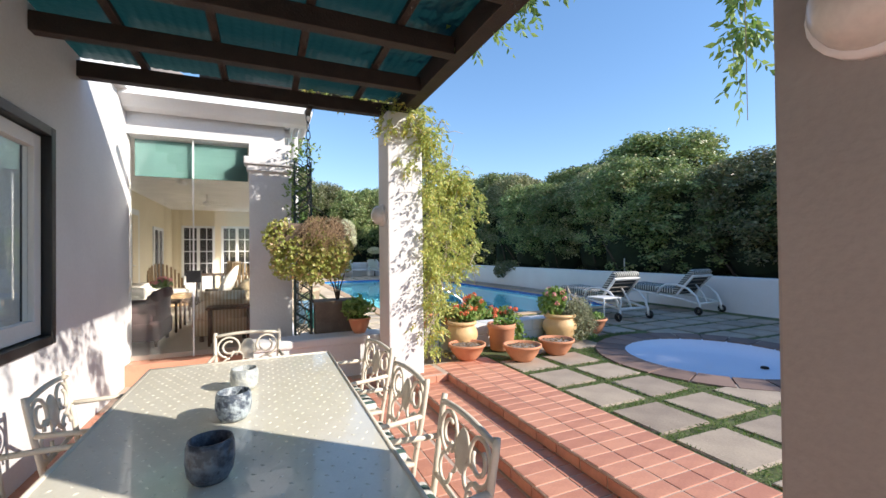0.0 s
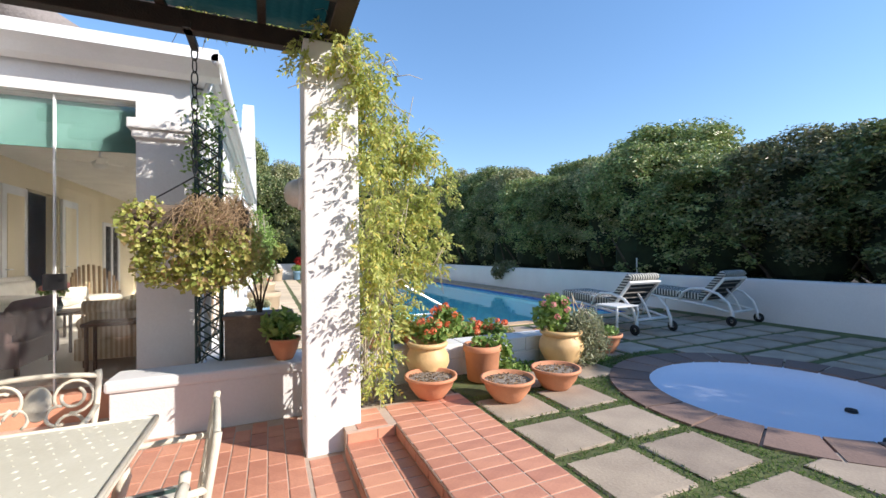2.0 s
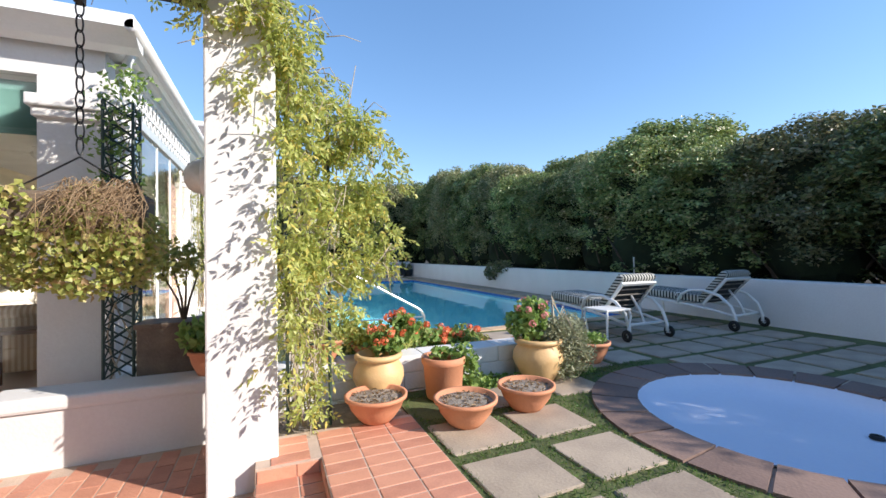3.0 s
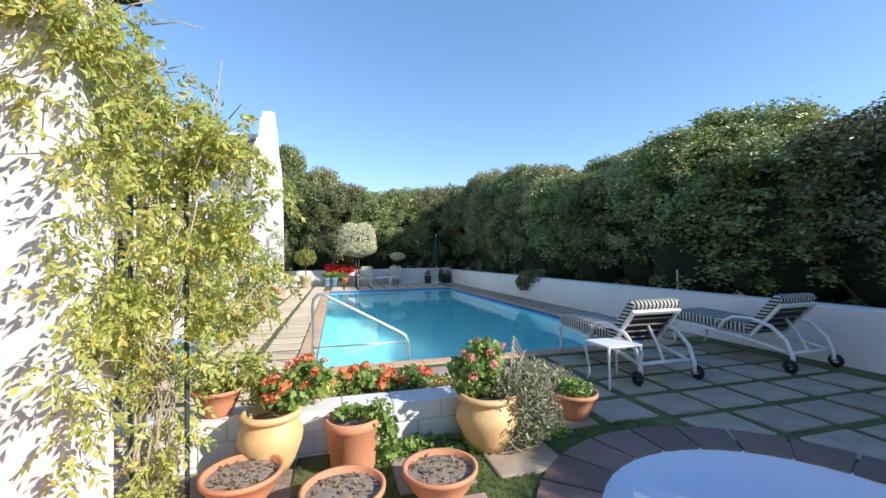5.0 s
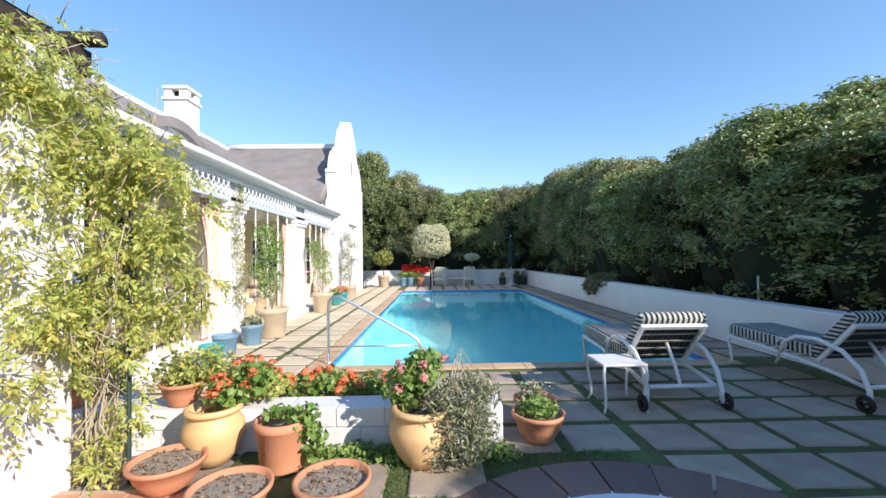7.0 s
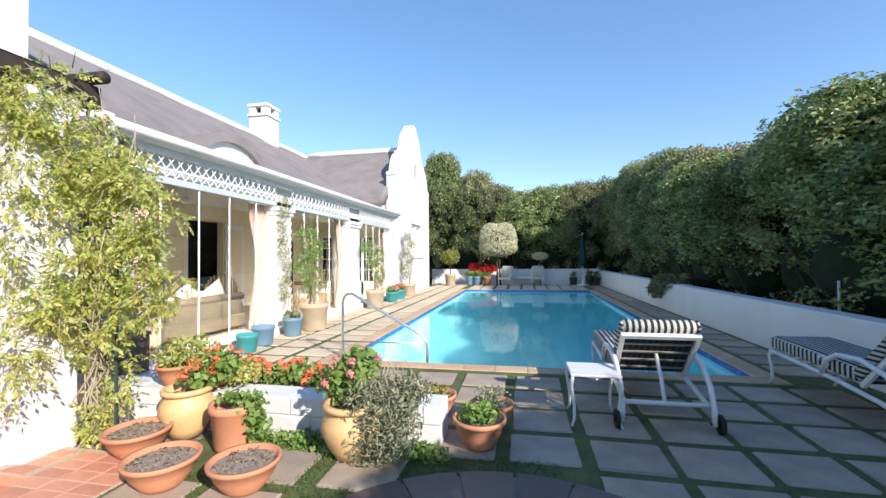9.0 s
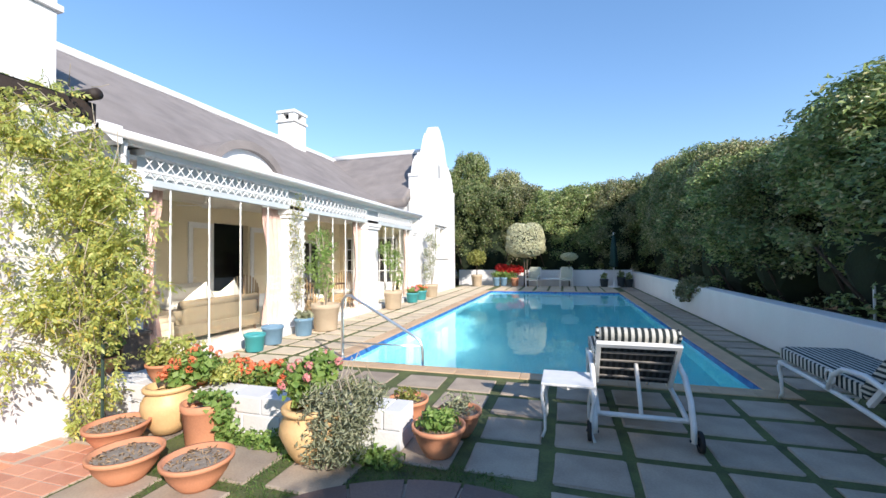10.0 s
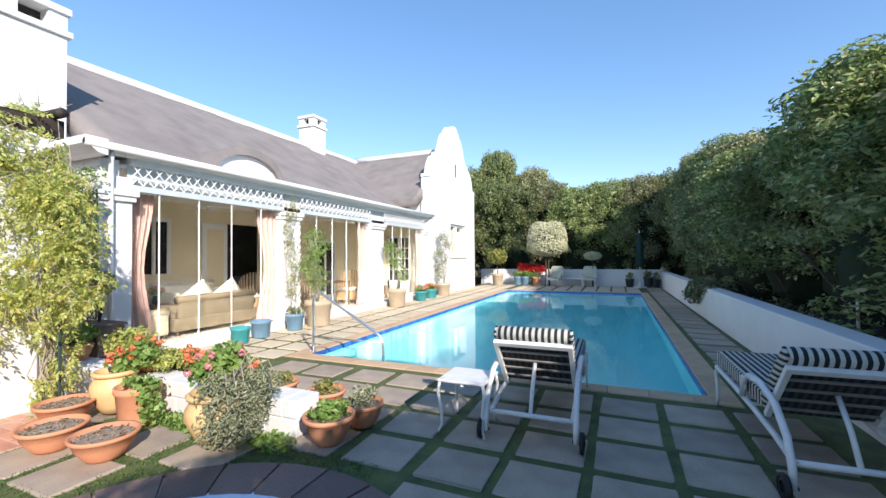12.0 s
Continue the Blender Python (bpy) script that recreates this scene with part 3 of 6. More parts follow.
# frameless glass panels with slim edges
for (a0_, a1_), (b0_, b1_) in zip(COLS, COLS[1:]):
    edges = [a1_, 6.77, 7.47, 8.15, 8.87, b0_] if a1_ < 7 else [a1_ + k * (b0_ - a1_) / 5 for k in range(6)]
    for k, (e0, e1) in enumerate(zip(edges, edges[1:])):
        g = hp("glass_panel", bx(GX, e0 + 0.008, 0.33, GX + 0.01, e1 - 0.008, 2.8), GLASS, "clear frameless glass panel")
        g.visible_shadow = False
        if k:
            hp("glass_edge", bx(GX - 0.008, e0 - 0.007, 0.33, GX + 0.018, e0 + 0.007, 2.8), WHITE_TRIM, "slim pale panel edge")
g = hp("glass_panel_end", bx(TWX + 0.02, 6.0, 0.25, -0.19, 6.01, 2.98), GLASS, "clear glass at the sunroom's end")
g.visible_shadow = False
hp("glass_edge", bx(-0.83, 5.99, 0.25, -0.815, 6.02, 2.98), WHITE_TRIM, "slim pale panel edge")
hp("glass_lock", bx(-0.9, 5.975, 1.18, -0.74, 6.035, 1.33, bev=0.006), BLACKFRAME, "dark lock on the glass door")
hp("awning_blind", bx(TWX + 0.06, 6.05, 2.5, -0.2, 6.07, 2.95), mat("green_blind", (0.1, 0.215, 0.19), (0.08, 0.17, 0.155), 0.7, 4, 0.1, 60), "rolled-down green fabric blind")


def thatch_slope(bm, quad, thick=0.32, nu=60, nv=26, amp=0.03):
    """A thick thatched slope between four corners, softly uneven."""
    a, b, c, d = (Vector(q) for q in quad)
    nrm = (b - a).cross(d - a).normalized()
    if nrm.z < 0:
        nrm = -nrm
    grid = []
    for i in range(nu + 1):
        row = []
        for j in range(nv + 1):
            u, v = i / nu, j / nv
            p = a.lerp(b, u).lerp(d.lerp(c, u), v)
            w = noise.noise(p * 0.7) * amp * 1.6 + noise.noise(p * 4) * amp * 0.5
            row.append(bm.verts.new(p + nrm * (thick + w)))
        grid.append(row)
    for i in range(nu):
        for j in range(nv):
            bm.faces.new((grid[i][j], grid[i + 1][j], grid[i + 1][j + 1], grid[i][j + 1]))
    low = [bm.verts.new(p) for p in (a, b, c, d)]
    bm.faces.new(low)
    for (lo, hi), edge in (((low[0], low[1]), [r[0] for r in grid]), ((low[3], low[2]), [r[-1] for r in grid]), ((low[0], low[3]), grid[0]), ((low[1], low[2]), grid[-1])):
        bm.faces.new([lo, hi, *reversed(edge)])


RX, RZ, EX, EZ = -5.0, 6.22, -0.75, 3.42
bm = bmesh.new()
thatch_slope(bm, ((EX, 6.4, EZ), (EX, 24, EZ), (RX, 24, RZ), (RX, 6.4, RZ)))
thatch_slope(bm, ((-9.3, 24, EZ), (-9.3, 6.4, EZ), (RX, 6.4, RZ), (RX, 24, RZ)), nu=12, nv=6)
hp("roof_main", bm, THATCH, "weathered grey thatch", True)
WYR, WZ = 19.95, 6.3
bm = bmesh.new()
thatch_slope(bm, ((RX, 16.75, 3.72), (0.12, 16.75, 3.72), (0.12, WYR, WZ), (RX, WYR, WZ)), nu=36)
thatch_slope(bm, ((0.12, 23.1, 3.72), (RX, 23.1, 3.72), (RX, WYR, WZ), (0.12, WYR, WZ)), nu=12, nv=6)
hp("roof_wing", bm, THATCH, "weathered grey thatch", True)
hp("ridge_cap", tube(bmesh.new(), [(RX, y_, RZ + 0.33) for y_ in np.linspace(6.3, 24, 12)], 0.16, 10), WHITE, "white plastered ridge", True)
hp("ridge_cap", tube(bmesh.new(), [(x_, WYR, WZ + 0.36) for x_ in np.linspace(RX, 0.1, 6)], 0.15, 10), WHITE, "white plastered ridge", True)
hp("wall_main", bx(-9, 6.15, -0.1, BX - 1.6, 23.5, 3.5), WHITE)
hp("wall_main_gable", prism(bmesh.new(), [(-9.2, 3.4), (-0.9, 3.4), (RX, RZ + 0.3)], "y", 6.2, 6.5), WHITE)
hp("wall_wing", bx(-5, 17.3, -0.1, 0.05, 22.6, 4.05), WHITE)
# gable of the wing: stepped and curved outline
half = [(2.75, -0.1), (2.75, 4.95), (2.8, 4.98), (2.8, 5.1), (2.5, 5.1), (2.42, 5.4), (2.28, 5.7), (2.05, 5.95), (1.8, 6.08), (1.74, 6.1), (1.74, 6.2), (1.5, 6.22),
        (1.32, 6.38), (1.16, 6.65), (1.0, 7.0), (0.78, 7.28), (0.56, 7.36), (0.56, 7.46), (0.45, 7.5), (0.3, 7.68), (0.0, 7.76)]
outline = [(WYR + a, b) for a, b in half] + [(WYR - a, b) for a, b in reversed(half[:-1])]
gy0, gy1, gz0, gz1 = 19.35, 21.3, 1.75, 3.22
bm = bmesh.new()
# split round the window: left, right, below, above
low_cut = [(p, q) for p, q in outline if q > gz1 + 0.01]
right_ = [p for p in low_cut]
prism(bm, [(WYR + 2.75, gz1), *right_, (WYR - 2.75, gz1)], "x", 0.05, 0.45)
box(bm, 0.05, WYR - 2.75, -0.1, 0.45, gy0, gz1)
box(bm, 0.05, gy1, -0.1, 0.45, WYR + 2.75, gz1)
box(bm, 0.05, gy0, -0.1, 0.45, gy1, gz0)
hp("gable", bm, WHITE, "curved white plaster gable")
gw = part("gable_window", bx(0.37, gy0 - 0.02, gz0, 0.4, gy0 + 0.01, gz1), WHITE_TRIM, house)
bm = bmesh.new()
for r in ((gy0, gy0 + 0.08, gz0, gz1), (gy1 - 0.08, gy1, gz0, gz1), (gy0 + 0.08, gy1 - 0.08, gz0, gz0 + 0.09), (gy0 + 0.08, gy1 - 0.08, gz1 - 0.09, gz1), (20.28, 20.37, gz0 + 0.09, gz1 - 0.09)):
    box(bm, 0.2, r[0], r[2], 0.36, r[1], r[3], bev=0.006)
part("window_frame", bm, WHITE_TRIM, gw)
part("window_sill", bx(0.36, gy0 - 0.06, gz0 - 0.07, 0.52, gy1 + 0.06, gz0, bev=0.01), WHITE, gw)
for a, b in ((gy0 + 0.08, 20.28), (20.37, gy1 - 0.08)):
    ob = part("pane", bx(0.26, a, gz0 + 0.09, 0.268, b, gz1 - 0.09), GLASS, gw)
    ob.visible_shadow = False
hp("gable_vent", bx(0.44, 19.95, 5.4, 0.455, 20.08, 6.0), BLACKFRAME, "dark slit vent")
hp("gable_curtain", bx(0.06, gy0, gz0, 0.1, gy1, gz1), mat("pale_curtain", (0.62, 0.55, 0.4), None, 0.9, 9, 0.2, 40))
# eyebrow dormer
bm = bmesh.new()
arc = [(9.35 + 1.12 * math.cos(a), 3.45 + 0.84 * math.sin(a)) for a in np.linspace(0, math.pi, 20)]
inner = [(9.35 + 0.94 * math.cos(a), 3.45 + 0.66 * math.sin(a)) for a in np.linspace(math.pi, 0, 20)]
prism(bm, arc + inner, "x", -2.4, -0.5)
hp("dormer_hood", bm, THATCH, "arched thatch hood")
hp("dormer_face", prism(bmesh.new(), [(y_, z_) for y_, z_ in inner], "x", -1.2, -0.62), WHITE, "white arched dormer face")


def chimney(cx, cy, w, d, z0, z1):
    ch = part("chimney", bx(cx - w / 2, cy - d / 2, z0, cx + w / 2, cy + d / 2, z1 - 0.5, bev=0.01), WHITE, house, "white plastered chimney")
    part("cap_band", bx(cx - w / 2 - 0.06, cy - d / 2 - 0.06, z1 - 0.5, cx + w / 2 + 0.06, cy + d / 2 + 0.06, z1 - 0.4, bev=0.01), WHITE, ch)
    bm = bmesh.new()
    for i, j in ((0, 0), (0, 1), (1, 0), (1, 1)):
        px, py = cx + (i - 0.5) * (w - 0.26), cy + (j - 0.5) * (d - 0.26)
        box(bm, px - 0.13, py - 0.13, z1 - 0.4, px + 0.13, py + 0.13, z1 - 0.12)
    part("cap_post", bm, WHITE, ch)
    part("flue", bx(cx - 0.2, cy - 0.2, z1 - 0.4, cx + 0.2, cy + 0.2, z1 - 0.13), THATCH_DARK, ch)
    part("cap_slab", bx(cx - w / 2 - 0.05, cy - d / 2 - 0.05, z1 - 0.12, cx + w / 2 + 0.05, cy + d / 2 + 0.05, z1, bev=0.015), WHITE, ch)


chimney(-4.85, 16.5, 0.78, 0.78, 5.8, 7.82)
chimney(-1.85, 5.85, 0.9, 0.9, 3.4, 6.05)
hp("chimney_breast", bx(-2.75, 5.5, 3.4, -2.28, 6.3, 5.35, bev=0.01), WHITE)

# ---------------------------------------------------------------- pergola
pergola = thing("pergola", "dark timber pergola roofed with green translucent sheet", "pergola")
for y in np.arange(-3.4, 4.8, 0.8):
    part("rafter", bx(TWX, y - 0.05 - 0.02, 3.1, 1.4, y + 0.05 - 0.02, 3.24, bev=0.006), DARKWOOD, pergola)
part("edge_beam", bx(1.4, -4.2, 3.102, 1.54, 4.95, 3.3, bev=0.008), DARKWOOD, pergola)
for x in (-1.0, -0.35, 0.3, 0.95):
    part("batten", bx(x - 0.03, -4.2, 3.24, x + 0.03, 4.6, 3.28), DARKWOOD, pergola)
SHEET = mat("green_translucent_sheet", (0.014, 0.06, 0.056), (0.008, 0.035, 0.035), 0.3, 2.5, 0.3, 20)
_n, _l = SHEET.node_tree.nodes, SHEET.node_tree.links
_t, _m = _n.new("ShaderNodeBsdfTranslucent"), _n.new("ShaderNodeMixShader")
_t.inputs[0].default_value = (0.004, 0.028, 0.029, 1)
_m.inputs[0].default_value = 0.6
_l.new(_n["Principled BSDF"].outputs[0], _m.inputs[1])
_l.new(_t.outputs[0], _m.inputs[2])
_l.new(_m.outputs[0], _n["Material Output"].inputs[0])
bm = bmesh.new()
cols_ = []
for k in range(121):
    x = -1.5 + 3.05 * k / 120
    z = 3.295 + 0.004 * math.sin(x / 0.076 * 2 * math.pi)
    cols_.append((bm.verts.new((x, -4.2, z)), bm.verts.new((x, 4.62, z))))
for a, b in zip(cols_, cols_[1:]):
    bm.faces.new((a[0], b[0], b[1], a[1]))
part("end_pole", tube(bmesh.new(), [(-0.6, 4.84, 3.36), (0.5, 4.85, 3.37), (1.64, 4.86, 3.35), (1.69, 4.86, 3.35)], 0.055, 12), DARKWOOD, pergola, "round weathered pole end", True)
part("roof_sheet", bm, SHEET, pergola, "green lightly ribbed translucent sheet", True)


# Second pillar's grey: shade on its near face, put into the plaster colour.
SHADED_PLASTER = mat("shade_toned_plaster", (0.36, 0.345, 0.325), (0.3, 0.288, 0.272), 0.85, 1.5, 0.2, 45)


def pillar(x0, y0, w, z1, material, lab):
    p = thing("pillar", lab, "pillar", pose(x0 + w / 2, y0 + w / 2, 0), "pergola pillars")
    part("shaft", bx(-w / 2, -w / 2, -0.05, w / 2, w / 2, z1 - 0.02, bev=0.012), material, p)
    part("pad", bx(-w / 2 + 0.05, -w / 2 + 0.05, z1 - 0.03, w / 2 - 0.05, w / 2 - 0.05, z1), DARKWOOD, p)
    return p


pillar(1.23, 4.3, 0.4, 3.1, WHITE, "square white plastered pillar carrying the pergola")
pillar(1.23, 0.24, 0.4, 3.1, SHADED_PLASTER, "square plastered pillar coloured darker for shade, carrying the pergola")


def bulkhead(at):
    b = thing("wall_lamp", "round white bulkhead lamp fixed to the pillar", "lamp", at, "pillar lamps")
    part("base", lathe(bmesh.new(), [(0, 0), (0.125, 0), (0.125, 0.03), (0.11, 0.035)], 24), WHITE_TRIM, b, "", True)
    part("globe", lathe(bmesh.new(), [(0.11, 0.03), (0.105, 0.07), (0.08, 0.11), (0.04, 0.13), (0, 0.135)], 24), mat("opal_globe", (0.7, 0.68, 0.62), None, 0.25, 5, 0), b, "", True)


bulkhead(pose(1.23, 4.5, 1.95, 0, -90, 0))
bulkhead(pose(1.23, 0.43, 2.06, 0, -90, 0))

# ---------------------------------------------------------------- hedges and trees


def shrub_lumps(h, w, seed):
    """The heavy inner body of a shrub, and the many leafy branch ends that stand out from it unevenly."""
    r = random.Random(seed)
    body = [(0, 0, h * 0.6, w * 0.62, w * 0.64, h * 0.33), (0, 0, h * 0.26, w * 0.62, w * 0.66, h * 0.28)]
    tufts = []
    for k in range(230):
        a, t = r.uniform(0, 2 * math.pi), 0.2 + 0.76 * r.random() ** 0.62
        wide = (0.62 + 0.38 * min(1, t / 0.45)) * math.sqrt(max(0.05, 1 - max(0, (t - 0.5) / 0.52) ** 2.2))
        q = w * wide * r.choice((0.7, 0.8, 0.9, 0.98, 1.06, 1.14))
        s = r.uniform(0.13, 0.34)
        tufts.append((q * math.cos(a), q * math.sin(a), t * h, s * 1.1, s * 1.1, s * 0.9))
    for k in range(9):
        a, t, s = r.uniform(0, 2 * math.pi), r.uniform(0.02, 0.16), r.uniform(0.12, 0.24)
        tufts.append((0.7 * w * math.cos(a), 0.7 * w * math.sin(a), t * h, s, s, s))
    for k in range(26):
        a, q = r.uniform(0, 2 * math.pi), math.sqrt(r.random()) * 0.75
        s = r.uniform(0.12, 0.3)
        tufts.append((q * w * math.cos(a), q * w * math.sin(a), h * (0.97 - 0.16 * q * q) + r.uniform(-0.12, 0.16), s, s, s * 1.2))
    return body, tufts


def tuft_leaves(tufts, n, size):
    """Leaves filling the upper, outer part of each tuft, turned mostly up and outwards."""
    tufts = np.array(tufts, float)
    area = (tufts[:, 3] * tufts[:, 4] * tufts[:, 5]) ** (2 / 3)
    pick = RNG.choice(len(tufts), n, p=area / area.sum())
    d = RNG.normal(size=(n, 3))
    away = tufts[pick, :3] * (1, 1, 0)
    away /= np.linalg.norm(away, axis=1, keepdims=True) + 1e-6
    d += away * 0.5 + np.array((0, 0, 0.35))
    d /= np.linalg.norm(d, axis=1, keepdims=True)
    c = tufts[pick, :3] + d * tufts[pick, 3:] * (0.3 + 1.15 * RNG.random(n) ** 0.8)[:, None]
    nrm = d * 0.45 + away * 0.1 + np.array((0, 0, 0.3)) + RNG.normal(size=c.shape) * 0.62
    return cards(c, nrm, np.full(n, size), 0.5, 0.16, 0.5)


def shrub(h, w, seed, leaf, n, size):
    t = thing("hedge_shrub", "tall dense evergreen hedge shrub with glossy dark leaves", "hedge", group="garden hedge")
    body, tufts = shrub_lumps(h, w, seed)
    # Solid body whose dark colour stands for shade in the crown's gaps.
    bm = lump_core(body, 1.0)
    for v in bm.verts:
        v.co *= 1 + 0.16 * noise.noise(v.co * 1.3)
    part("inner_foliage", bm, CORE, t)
    leaves("crown", *tuft_leaves(tufts, n, size), leaf, t)
    bm = bmesh.new()
    r = random.Random(seed)
    for k in range(9):
        x, y = r.uniform(-0.5, 0.5), r.uniform(-0.5, 0.5)
        tube(bm, [(x, y, -0.05), (x * 1.5, y * 1.4, h * 0.14), (x * 2.4, y * 2.2, h * 0.34)], 0.05, 6, r1=0.02)
    part("trunk", bm, BARK, t)
    return t


protos = [shrub(5.0, 1.5, 3, HEDGE_LEAF, 30000, 0.1), shrub(5.0, 1.45, 11, HEDGE_LEAF2, 30000, 0.094), shrub(5.0, 1.6, 23, HEDGE_LEAF, 30000, 0.102)]
HEIGHTS = [(-12, 5.0), (-6, 5.3), (-3, 4.8), (0, 4.1), (2, 3.8), (5, 4.1), (6.5, 3.6), (8, 3.9), (9.5, 4.2), (12, 4.4), (15, 4.7), (18, 5.3), (24, 6.0), (30, 6.2)]


def height_at(y):
    return float(np.interp(y, [a for a, _ in HEIGHTS], [b for _, b in HEIGHTS]))


spots = []
rr = random.Random(5)
y = -11.5
while y < 27:
    spots.append((11.12 + rr.uniform(-0.2, 0.25), y, height_at(y) - 0.55 + rr.uniform(-0.5, 0.22), rr.uniform(0.88, 1.1)))
    y += 1.75
for x in np.arange(-1.5, 10.5, 1.7):
    spots.append((float(x), 27.2 + rr.uniform(-0.3, 0.4), 5.2 + rr.uniform(-0.4, 0.4), 1.05))
spots += [(24.5, 19.2, 8.5, 2.7), (26.5, 15.5, 5.9, 2.4), (22.5, 23.0, 7.0, 2.4), (13.5, 14.5, 4.7, 1.3), (13.6, 20, 5.3, 1.3), (-2.6, 29.5, 7.2, 1.1), (-0.3, 30.5, 8.6, 0.9), (1.8, 31.5, 7.3, 1.1), (-4.8, 30, 6.8, 1.3), (13.4, 5.0, 3.5, 1.4)]
used = set()
for k, (x, y, h, w) in enumerate(spots):
    src = k % 3
    m = pose(x, y, 0.55 if x > 9.6 else 0.45, 0, 0, rr.uniform(0, 360)) @ Matrix.Diagonal((w, w, h / 5.0, 1))
    if src not in used:
        used.add(src)
        protos[src].matrix_basis = m
    else:
        o = copy_thing(protos[src], pose(0, 0, 0))
        o.matrix_basis = m

# ---------------------------------------------------------------- terrace furniture
TZ, TX0, TX1, TY0, TY1 = 0.7, -0.77, 0.49, 1.15, 3.55
TABLETOP = mat("cream_enamel_table", (0.84, 0.81, 0.68), (0.76, 0.73, 0.6), 0.15, 8, 0.06, 70, coat=0.5)
table = thing("dining_table", "long cream cast-metal garden table with embossed top", "table", pose((TX0 + TX1) / 2, (TY0 + TY1) / 2, 0))
hw, hl = (TX1 - TX0) / 2, (TY1 - TY0) / 2
part("tabletop", bx(-hw, -hl, TZ - 0.035, hw, hl, TZ, bev=0.012), TABLETOP, table)
bm = bmesh.new()
for i in range(-9, 10):
    for j in range(-19, 20):
        cx, cy = i * 0.062 + (0.031 if j % 2 else 0), j * 0.06
        if abs(cx) > hw - 0.06:
            continue
        a = 0.6 if (i + j) % 2 else -0.6
        ux, uy = math.cos(a) * 0.012, math.sin(a) * 0.012
        vs = [bm.verts.new(v) for v in ((cx + ux, cy + uy, TZ), (cx - uy * 0.45, cy + ux * 0.45, TZ), (cx - ux, cy - uy, TZ), (cx + uy * 0.45, cy - ux * 0.45, TZ), (cx, cy, TZ + 0.003))]
        for k in range(4):
            bm.faces.new((vs[k], vs[(k + 1) % 4], vs[4]))
tagged(part("embossing", bm, TABLETOP, table, "rows of small raised leaf shapes"), kind="stuff")
bm = bmesh.new()
for a, b in (((-hw, -hl), (hw, -hl)), ((hw, -hl), (hw, hl)), ((hw, hl), (-hw, hl)), ((-hw, hl), (-hw, -hl))):
    tube(bm, [(a[0] * 0.985, a[1] * 0.992, TZ - 0.004), (b[0] * 0.985, b[1] * 0.992, TZ - 0.004)], 0.012, 8)
part("rim", bm, CASTWHITE, table, "", True)
for sx in (-1, 1):
    for sy in (-1, 1):
        x, y = sx * (hw - 0.12), sy * (hl - 0.2)
        part("leg", tube(bmesh.new(), [(x, y, TZ - 0.03), (x * 1.05, y * 1.02, TZ - 0.2), (x * 0.98, y, 0.35), (x, y, 0.12), (x * 1.08, y * 1.03, 0.0)], 0.032, 10, r1=0.02), CASTWHITE, table, "", True)


def planter_cup(x, y, r, h, a, b, label):
    m = mat("glazed_cup", a, b, 0.4, 22, 0.5, 60, spread=0.2)
    c = thing("cup_planter", label, "vase", pose(x, y, TZ + 0.005), "table cups")
    part("body", lathe(bmesh.new(), [(0, 0), (r * 0.72, 0), (r * 0.92, h * 0.2), (r, h * 0.5), (r * 0.98, h * 0.85), (r * 0.9, h), (r * 0.82, h), (r * 0.86, h * 0.6), (r * 0.6, 0.03), (0, 0.03)], 32), m, c, "", True)


planter_cup(-0.12, 2.78, 0.08, 0.125, (0.55, 0.57, 0.52), (0.35, 0.38, 0.38), "grey-white glazed ceramic cup on the table")
planter_cup(-0.15, 2.3, 0.083, 0.135, (0.42, 0.48, 0.5), (0.08, 0.1, 0.13), "mottled blue-grey ceramic cup on the table")
planter_cup(-0.19, 1.72, 0.082, 0.145, (0.09, 0.12, 0.16), (0.03, 0.04, 0.06), "dark blue-black ceramic cup on the table")

CUSH = stripe_mat("green_white_stripe", (0.72, 0.72, 0.66), (0.05, 0.1, 0.085), 0.075, 0)


def arc_pts(cx, cz, r, a0, a1, n=10, y=0.0, grow=1.0):
    return [(cx + r * (grow ** (k / n)) * math.cos(radians(a0 + (a1 - a0) * k / n)), y, cz + r * (grow ** (k / n)) * math.sin(radians(a0 + (a1 - a0) * k / n))) for k in range(n + 1)]


